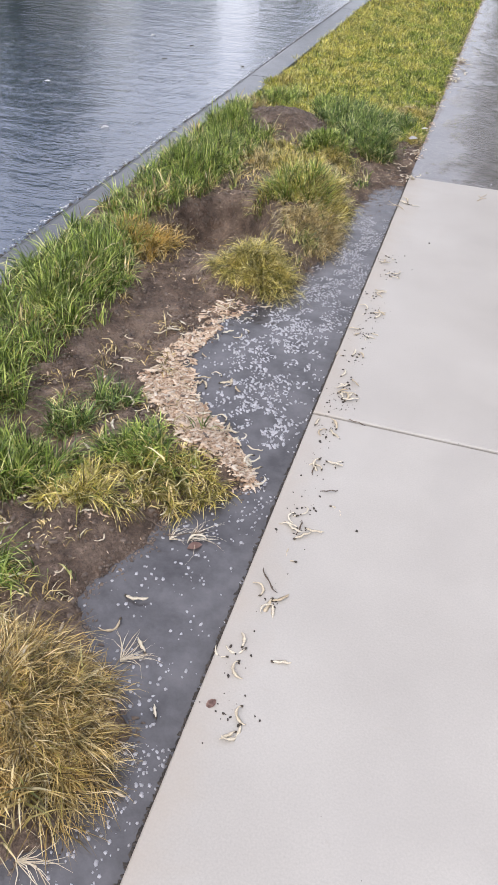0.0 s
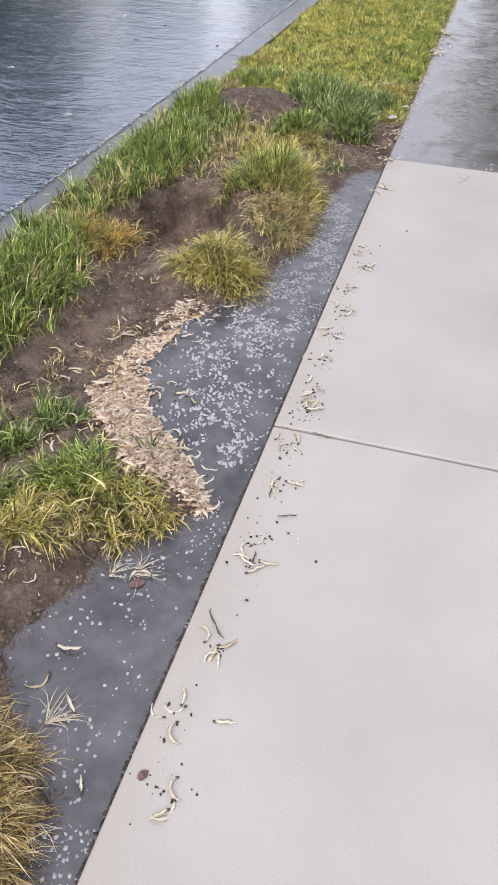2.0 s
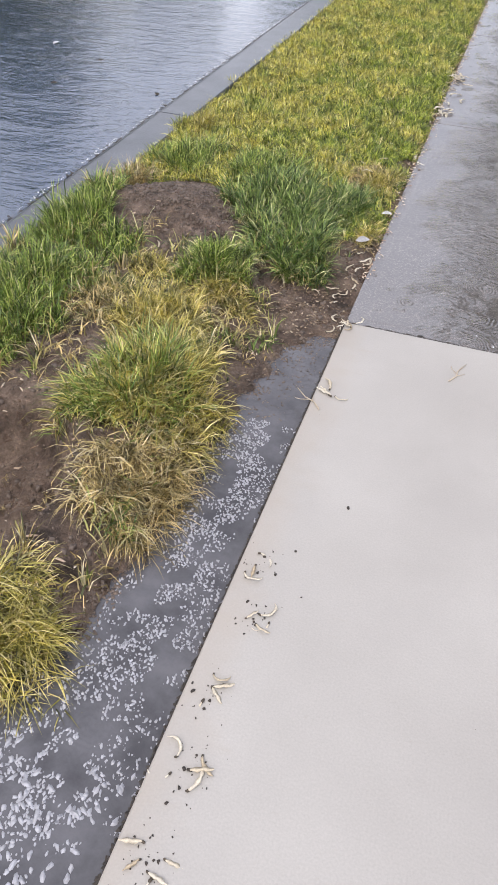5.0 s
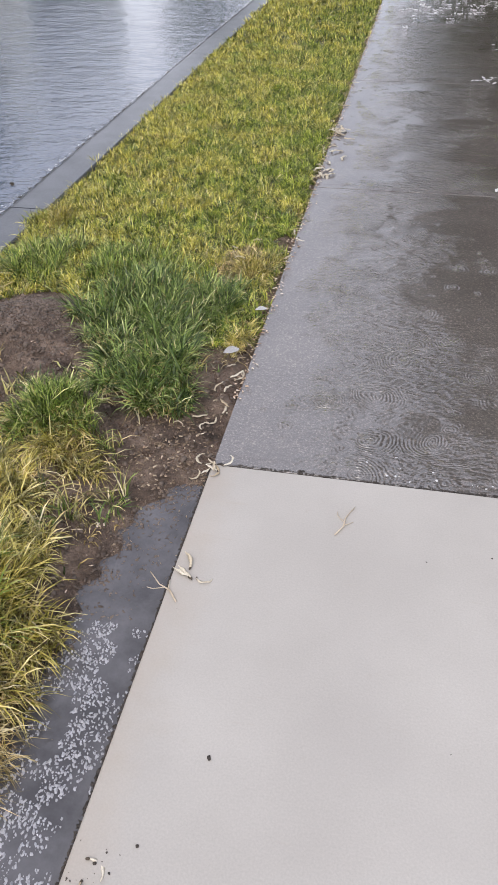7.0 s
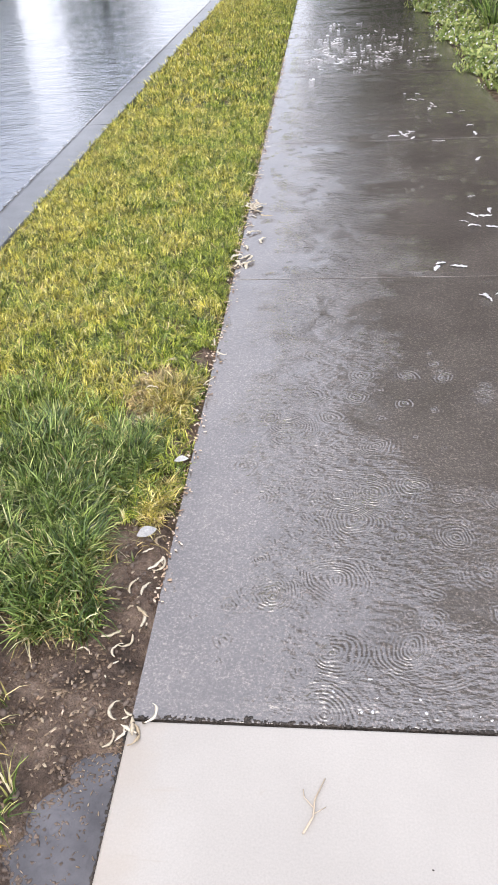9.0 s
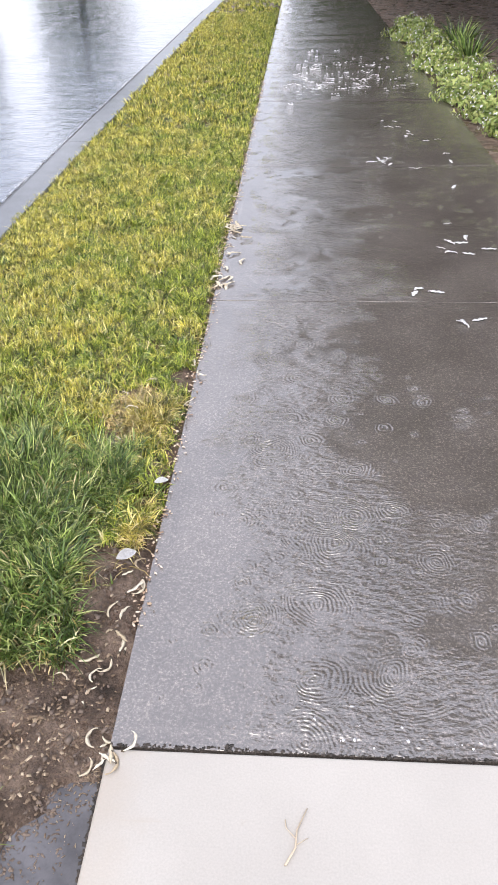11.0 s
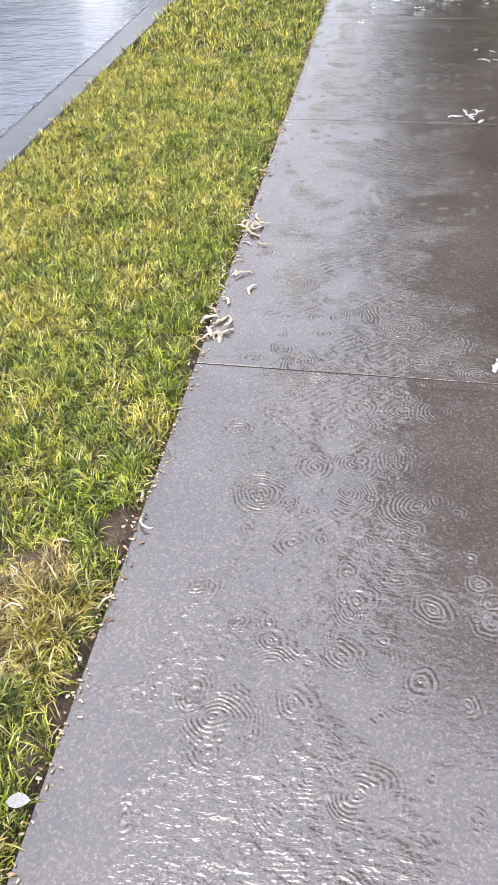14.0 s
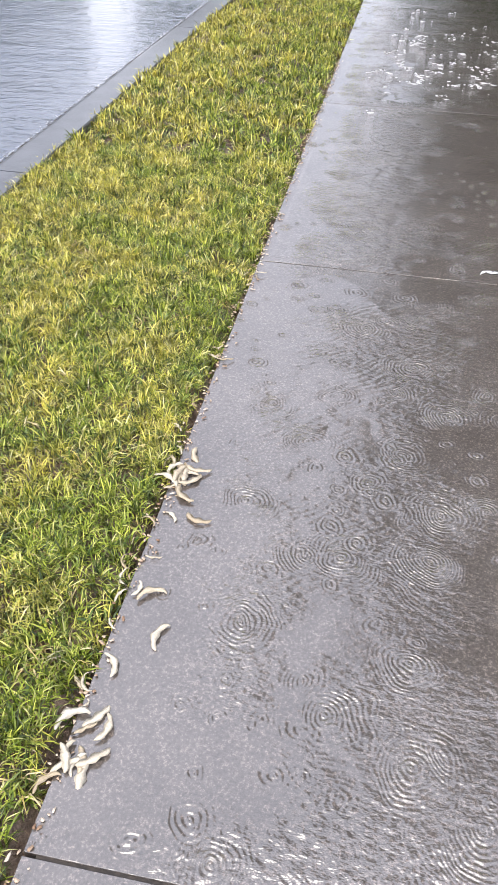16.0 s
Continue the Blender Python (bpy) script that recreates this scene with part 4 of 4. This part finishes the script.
# wet husks drifted into the end of the puddle
n = 190
ly = 2.0 - np.abs(rng.normal(0, 0.16, n))
lx = -0.005 + shore(ly) * rng.uniform(0.0, 1.1, n)
flakes("plant_litter", lx, ly, np.maximum(land(lx, ly), WATER) + 0.001, rng.uniform(0.0006, 0.0018, n), M_HUSK, "dark wet husks drifted into the puddle's end", "plant litter", 0.3, 4.0)
# dark crumbs along every shore of the puddle
n = 3000
ly = rng.uniform(-1.5, 2.06, n)
lx = np.minimum(shore(ly) - 0.012 + rng.normal(0, 0.014, n), -0.004)
flakes("soil_clods", lx, ly, np.maximum(land(lx, ly), WATER) - 0.001, rng.uniform(0.001, 0.005, n) * rng.uniform(0.4, 1, n), M_ROCK, "wet crumbs of soil along the puddle's shore", "clods", 0.7, 2.0)
n = 900
ly = rng.uniform(1.5, 2.12, n)
lx = np.minimum(shore(ly) * rng.uniform(0.3, 1.6, n) - 0.004, -0.004)
flakes("soil_clods", lx, ly, np.maximum(land(lx, ly), WATER) - 0.001, rng.uniform(0.001, 0.0042, n) * rng.uniform(0.4, 1, n), M_ROCK, "muddy crumbs in the shallow end of the puddle", "clods", 0.5, 2.5)
# grit and husks in the strip by the lawn's edge
n = 900
ly = rng.uniform(2.25, 9.0, n)
lx = rng.normal(0.0, 0.012, n)
flakes("plant_litter", lx, ly, np.full(n, -0.006), rng.uniform(0.0015, 0.004, n), M_CHIP, "pale husks along the lawn's edge", "plant litter", 0.4, 2.5)


# floating foam
def foam(n, along, spread, size):
    y = rng.uniform(*along, n)
    x = shore(y) * np.clip(rng.normal(0.5, spread, n), 0.02, 1.0)
    keep = wobble(x, y, 14.0, 2.0) > -0.2
    x, y = x[keep], y[keep]
    return x, y, np.full(len(x), WATER), rng.uniform(*size, len(x))


flakes("floating_foam", *foam(1900, (-0.2, 0.55), 0.22, (0.0008, 0.005)), M_FOAM, "white foam flecks drifting on the puddle", "foam", 0.06, 2.8, 0)
flakes("floating_foam", *foam(5600, (0.4, 1.5), 0.3, (0.0005, 0.003)), M_FOAM, "white foam flecks drifting on the puddle", "foam", 0.06, 2.4, 0)
flakes("floating_foam", *foam(620, (-1.4, -0.3), 0.28, (0.0005, 0.004)), M_FOAM, "white foam flecks drifting on the puddle", "foam", 0.06, 1.6, 0)
# foam and dirt line where the street water meets the curb
n = 2400
ly = rng.uniform(-2, 16, n)
ok = wobble(ly * 0, ly, 9.0, 2.0) + rng.normal(0, 0.4, n) > -0.2
ly = ly[ok]
n = len(ly)
flakes("foam_line", CURB_OUT - 0.032 - np.abs(rng.normal(0, 0.012, n)), ly, np.full(n, GUTTER + 0.007), rng.uniform(0.0012, 0.005, n), M_FROTH, "white foam along the curb's foot", "foam", 0.08, 2.5)
n = 3000
ly = rng.uniform(-2, 16, n)
flakes("dirt_line", CURB_OUT - 0.017 - np.abs(rng.normal(0, 0.009, n)), ly, np.full(n, GUTTER + 0.007), rng.uniform(0.002, 0.007, n), M_CRUMB, "dark debris along the curb's foot", "debris", 0.12, 2.2)

# thin dark line of flakes on the slabs' edge above the water
n = 2600
ly = rng.uniform(-3.0, 1.98, n)
flakes("edge_flakes", rng.normal(-0.0015, 0.0012, n), ly, np.full(n, -0.007), rng.uniform(0.0012, 0.0035, n), M_CRUMB, "dark flakes along the edge of the pale slabs", "grime", 0.6, 2.5)

# pale bits washed against the first wet slab's end
n = 46
lx, ly = rng.uniform(0.35, 1.45, n), 2.02 + np.abs(rng.normal(0, 0.05, n))
flakes("plant_litter", lx, ly, np.full(n, -0.0085), rng.uniform(0.001, 0.0042, n), M_PETAL, "pale bits washed against the wet slab's end", "plant litter", 0.3, 1.8)
# dark dirt settled in the step between pale and wet slabs
n = 700
lx = rng.uniform(0.01, 1.54, n)
flakes("soil_clods", lx, 2.005 + np.abs(rng.normal(0, 0.0045, n)) * (0.6 + 0.5 * np.sin(lx * 9)), np.full(n, -0.0095), rng.uniform(0.0008, 0.004, n), M_CRUMB, "dark dirt settled in the step between slabs", "clods", 0.4, 2.0)

# clods on the bare soil
n = 6500
lx, ly = rng.uniform(-0.95, -0.03, n), rng.uniform(-1.3, 2.75, n)
ok = lx < shore(ly) - 0.01
lx, ly = lx[ok], ly[ok]
flakes("soil_clods", lx, ly, land(lx, ly) - 0.001, rng.uniform(0.002, 0.009, len(lx)) * rng.uniform(0.4, 1, len(lx)), M_ROCK, "brown clods and grit on the wet soil", "clods", 0.9, 1.5)

n = 2200
lx, ly = rng.normal(-0.74, 0.14, n), rng.normal(2.52, 0.15, n)
flakes("soil_clods", lx, ly, land(lx, ly) - 0.001, rng.uniform(0.0015, 0.006, n), M_ROCK, "grey-brown crumbs of the spoil heap", "clods", 0.9, 1.5)

# dark crumbs on the pale slabs
n = 420
spot = np.array(CLUSTERS)[rng.integers(0, len(CLUSTERS), n)]
loose = rng.uniform(0, 1, n) < 0.12
ly = np.where(loose, rng.uniform(-1.6, 1.9, n), spot[:, 1] + rng.normal(0, 0.03, n))
lx = np.where(loose, rng.uniform(0.03, 1.5, n), np.maximum(spot[:, 0] + rng.normal(0, 0.022, n), 0.01))
flakes("soil_crumbs", lx, ly, np.zeros(n), rng.uniform(0.0006, 0.0045, n) * rng.uniform(0.3, 1, n), M_CRUMB, "dark soil crumbs scattered on the pale slabs", "crumbs", 0.6, 1.6)


def fallen_leaf(x, y, z, turn, size, mat, label, tip=6):
    bm = bmesh.new()
    k = 8
    mid, lo, hi = [], [], []
    for i in range(k + 1):
        s = i / k
        w = size * 0.28 * math.sin(math.pi * s) ** 0.8
        lift = size * 0.12 * math.sin(math.pi * s)
        mid.append(bm.verts.new((size * (s - 0.5), 0, lift - 0.12 * w)))
        lo.append(bm.verts.new((size * (s - 0.5), -w - 0.0004, lift)))
        hi.append(bm.verts.new((size * (s - 0.5), w + 0.0004, lift)))
    for i in range(k):
        bm.faces.new((mid[i], mid[i + 1], hi[i + 1], hi[i]))
        bm.faces.new((lo[i], lo[i + 1], mid[i + 1], mid[i]))
    bmesh.ops.solidify(bm, geom=bm.faces[:], thickness=0.0006)
    ob = new("fallen_leaf", mesh_of("fallen_leaf", bm, mat))
    ob.matrix_basis = pose(x, y, z, tip, -5, turn)
    return tagged(ob, label, "leaf")


fallen_leaf(-0.05, 2.46, 0.045, 25, 0.05, M_PETAL, "pale fallen leaf on the grass by the walk", 14)
fallen_leaf(-0.02, 2.78, 0.015, 10, 0.04, M_PETAL, "pale fallen leaf at the lawn's edge")
fallen_leaf(-0.42, -1.02, 0.14, -30, 0.06, M_POD, "cream fallen leaf on the dry tuft")
fallen_leaf(-0.14, -0.6, WATER + 0.003, 35, 0.035, M_BROWN, "brown wet leaf at the puddle's shore")
fallen_leaf(0.03, -0.98, 0.0, 60, 0.024, M_BROWN, "small brown leaf at the slab's edge")


for lx, ly, turn in ((-2.38, 2.83, 10), (-2.37, 4.52, 70), (-1.65, 2.12, 30)):
    fallen_leaf(lx, ly, GUTTER + 0.004, turn, 0.05, M_PETAL, "pale leaf drifting on the street water")
for lx, ly, turn in ((-1.96, 4.3, 50), (-1.42, 3.86, 120), (-1.98, 3.79, 15)):
    fallen_leaf(lx, ly, GUTTER + 0.004, turn, 0.04, M_NUT, "dark leaf drifting on the street water")


def twig(x, y, z, turn, label):
    ob = tagged(new("twig"), label, "twig")
    ob.matrix_basis = pose(x, y, z, 0, 0, turn)
    for name, pts, r in (("stem", [(0, 0, 0.003), (0.012, 0.03, 0.004), (0.01, 0.06, 0.003), (0.022, 0.1, 0.003)], 0.0022), ("side_shoot", [(0.011, 0.045, 0.003), (-0.008, 0.06, 0.004), (-0.012, 0.075, 0.002)], 0.0014), ("side_shoot", [(0.012, 0.035, 0.003), (0.03, 0.05, 0.004)], 0.0013)):
        bm = bmesh.new()
        loops = []
        for i, p in enumerate(pts):
            rr = r * (1 - 0.6 * i / len(pts))
            loops.append([bm.verts.new((p[0] + rr * math.cos(q), p[1], p[2] + rr * math.sin(q))) for q in (0.4, 1.6, 2.9, 4.2, 5.4)])
        for a, b in zip(loops, loops[1:]):
            for i in range(5):
                bm.faces.new((a[i], a[(i + 1) % 5], b[(i + 1) % 5], b[i]))
        bm.faces.new(loops[0][::-1])
        bm.faces.new(loops[-1])
        bmesh.ops.recalc_face_normals(bm, faces=bm.faces)
        part(name, bm, M_TWIG, ob, smooth=True)
    return ob


def dry_stem(x, y, turn, length, label):
    ob = new("dry_stem", mesh_of("dry_stem", pod_mesh(1.5, length, 0.0032, 2.2), M_BARK, True))
    ob.matrix_basis = pose(x, y, 0.0, 0, 0, turn)
    return tagged(ob, label, "stem")


dry_stem(-0.3, -0.57, -25, 0.11, "dark wet stick lying at the puddle's shore")
dry_stem(-0.2, -0.62, 20, 0.09, "dark wet stick lying at the puddle's shore")
dry_stem(0.03, -0.64, -60, 0.075, "dark curled dry stem on the pale slab")
dry_stem(0.1, -0.05, -20, 0.05, "dark curled dry stem beside the slab joint")
dry_stem(0.07, -0.52, 80, 0.05, "dark curled dry stem on the pale slab")
dry_stem(0.06, -0.27, -100, 0.04, "dark curled dry stem on the pale slab")
dry_stem(0.09, -0.36, 15, 0.045, "dark curled dry stem on the pale slab")
twig(0.33, 1.8, 0.0, -8, "pale broken twig on the pale slab")
twig(0.03, 1.55, 0.0, 60, "small pale twig at the slab's edge")


# ---- planted bed ----
def shrub(x, y, rx, ry, tall, leaves, flowers, label):
    """A low mound of small leaves with white flower heads."""
    ob = tagged(new("shrub"), label, "shrub", "shrubs in the planted bed")
    ob.location = (x, y, 0.0)

    def cloud(n, size, out):
        u = rng.normal(0, 1, (n, 3))
        u /= np.linalg.norm(u, axis=1)[:, None]
        u[:, 2] = np.abs(u[:, 2])
        swell = 0.8 + 0.2 * np.sin(u[:, 0] * 7 + x) * np.sin(u[:, 1] * 6 + y) + 0.12 * np.sin(u[:, 2] * 11)
        p = u * np.array([rx, ry, tall]) * (swell * rng.uniform(out, 1.03, n))[:, None]
        d = u + rng.normal(0, 0.5, (n, 3))
        d /= np.linalg.norm(d, axis=1)[:, None]
        e = np.cross(d, rng.normal(0, 1, (n, 3)))
        e /= np.linalg.norm(e, axis=1)[:, None]
        f = np.cross(d, e)
        s = (size * rng.uniform(0.6, 1.3, n))[:, None]
        return np.stack([p - e * s, p + f * s * 0.45 + d * s * 0.2, p + e * s, p - f * s * 0.45 + d * s * 0.2], 1)

    quads = [(0, 1, 3), (1, 2, 3)]
    for name, n, size, out, mat in (("foliage", leaves, 0.022, 0.55, M_SHRUB), ("blossom", flowers, 0.013, 0.98, M_PETAL)):
        o = new(name, pieces_mesh(name, cloud(n, size, out), quads, mat))
        o.parent = ob
        tagged(o, kind="stuff")
    bm = bmesh.new()
    for i in range(7):
        a = i * 0.9
        bmesh.ops.create_cone(bm, cap_ends=True, segments=6, radius1=0.008, radius2=0.003, depth=tall * 0.9, matrix=pose(rx * 0.3 * math.cos(a), ry * 0.3 * math.sin(a), tall * 0.4, 20 * math.sin(a), 20 * math.cos(a), 0))
    part("stems", bm, M_BARK, ob)
    return ob


for y, s in ((6.75, 0.85), (7.3, 1.0), (7.95, 1.05), (8.7, 1.1), (9.6, 1.2), (10.6, 1.2), (11.8, 1.3)):
    shrub(1.78 + 0.06 * math.sin(y * 3), y, 0.28 * s, 0.4 * s, 0.24 * s, int(2400 * s), int(240 * s), "low yellow-green shrub with white flowers beside the walk")


def leafy_clump(x, y, n, tall, label):
    a = rng.uniform(0, 2 * np.pi, n)
    base = np.stack([x + 0.1 * np.cos(a) * rng.uniform(0, 1, n), y + 0.1 * np.sin(a) * rng.uniform(0, 1, n), np.full(n, -0.01)], -1)
    ob = new("leafy_clump", blades("leafy_clump", base, tall * rng.uniform(0.6, 1.1, n), a, rng.uniform(0.2, 0.9, n), rng.uniform(0.014, 0.022, n), M_DEEP))
    return tagged(ob, label, "plant", "broad-leaved clumps in the planted bed")


leafy_clump(1.95, 9.3, 90, 0.4, "dark green sword-leaved clump in the bed")
leafy_clump(2.0, 10.2, 90, 0.42, "dark green sword-leaved clump in the bed")


# ---- trees and house that the water mirrors ----
def tree(x, y, z, tall, crown, label, leaves=5000, low=0.45, size=0.16):
    ob = tagged(new("tree"), label, "tree", "street trees")
    ob.location = (x, y, z)
    bm = bmesh.new()

    def limb(p, q, r0, r1):
        d = Vector(q) - Vector(p)
        m = Matrix.Translation((Vector(p) + Vector(q)) / 2) @ d.to_track_quat("Z", "Y").to_matrix().to_4x4()
        bmesh.ops.create_cone(bm, cap_ends=True, segments=10, radius1=r0, radius2=r1, depth=d.length, matrix=m)

    fork = tall * low * 0.85
    limb((0, 0, -0.2), (0.05, 0.03, fork), tall * 0.028, tall * 0.02)
    tips = []
    for i in range(16):
        a = i * 2.4 + x
        r = crown * (0.3 + 0.42 * ((i * 37) % 10) / 10)
        q = (r * math.cos(a), r * math.sin(a), tall * (low + (0.9 - low) * ((i * 53) % 11) / 11))
        limb((0.05, 0.03, fork), q, tall * 0.011, tall * 0.004)
        tips.append(q)
    part("trunk", bm, M_BARK, ob)
    tips = np.array(tips + [(0, 0, tall * 0.9)])
    centre = tips[rng.integers(0, len(tips), leaves)]
    u = rng.normal(0, 1, (leaves, 3))
    u /= np.linalg.norm(u, axis=1)[:, None]
    p = centre + u * (crown * 0.55 * rng.uniform(0, 1, leaves) ** 0.45)[:, None] * np.array([1, 1, 0.75])
    e = rng.normal(0, 1, (leaves, 3))
    e /= np.linalg.norm(e, axis=1)[:, None]
    f = np.cross(e, u)
    s = (size * rng.uniform(0.6, 1.3, leaves))[:, None]
    crown_mesh = pieces_mesh("crown", np.stack([p - e * s, p + f * s * 0.5, p + e * s, p - f * s * 0.5], 1), [(0, 1, 3), (1, 2, 3)], M_LEAF)
    o = new("crown", crown_mesh)
    o.parent = ob
    return ob


for x, y, low in ((3.6, 9.6, 0.4), (3.5, 12.8, 0.36), (3.8, 16.5, 0.3), (3.8, 21.5, 0.18), (3.8, 27.0, 0.12), (3.8, 33.0, 0.1), (3.6, 39.0, 0.1), (2.6, 46.0, 0.1)):
    tree(x, y, 0.0, 8.5, 3.0, "leafy green tree beside the walk", 22000, low, 0.34)
tree(-15.5, 24.0, -0.2, 8.8, 2.7, "dark leafy tree across the street", 8000, 0.2, 0.22)
tree(-20.5, 24.0, -0.2, 8.5, 2.8, "dark leafy tree across the street", 8000, 0.2, 0.22)
tree(-10.5, 44.0, -0.2, 7.0, 2.6, "dark leafy tree down the street", 7000, 0.2, 0.22)


def house(x, y, z, label):
    """A two-storey house with its front towards the street, on +x."""
    ob = tagged(new("house"), label, "house")
    ob.location = (x, y, z)
    bm = bmesh.new()
    box(bm, -7, 0, -5.5, 5.5, 0, 5.6)
    wall = part("wall", bm, M_WALL, ob, "white lapped siding")
    for i in range(22):
        bm = bmesh.new()
        box(bm, 0.0, 0.02, -5.5, 5.5, 0.25 * i + 0.02, 0.25 * i + 0.24)
        part("siding_board", bm, M_WALL, wall)
    bm = bmesh.new()
    a = [bm.verts.new(p) for p in ((0.5, -6, 5.5), (0.5, 6, 5.5), (-7.5, 6, 5.5), (-7.5, -6, 5.5), (-3.5, -4.5, 7.9), (-3.5, 4.5, 7.9))]
    for f in ((0, 1, 5, 4), (1, 2, 5), (2, 3, 4, 5), (3, 0, 4), (3, 2, 1, 0)):
        bm.faces.new([a[i] for i in f])
    part("roof", bm, M_ROOF, ob)
    for wy, wz in ((-3.5, 3.5), (0, 3.5), (3.5, 3.5), (3.2, 0.9)):
        bm = bmesh.new()
        box(bm, 0.02, 0.09, wy - 0.75, wy + 0.75, wz - 0.05, wz + 1.45, 0.01)
        frame_part = part("window", bm, M_WALL, ob)
        for s in (-1, 1):
            bm = bmesh.new()
            box(bm, 0.08, 0.1, wy + s * 0.35 - 0.3, wy + s * 0.35 + 0.3, wz + 0.06, wz + 1.34)
            part("pane", bm, M_PANE, frame_part)
    bm = bmesh.new()
    box(bm, 0.02, 0.08, -4.9, -0.1, 0, 2.2, 0.01)
    part("garage_door", bm, M_DOOR, ob)
    bm = bmesh.new()
    box(bm, 0.02, 0.08, 0.6, 1.55, 0, 2.1, 0.01)
    part("door", bm, M_DOOR, ob)
    return ob


house(-14.5, 37.0, -0.25, "two-storey white house with grey roof across the street")
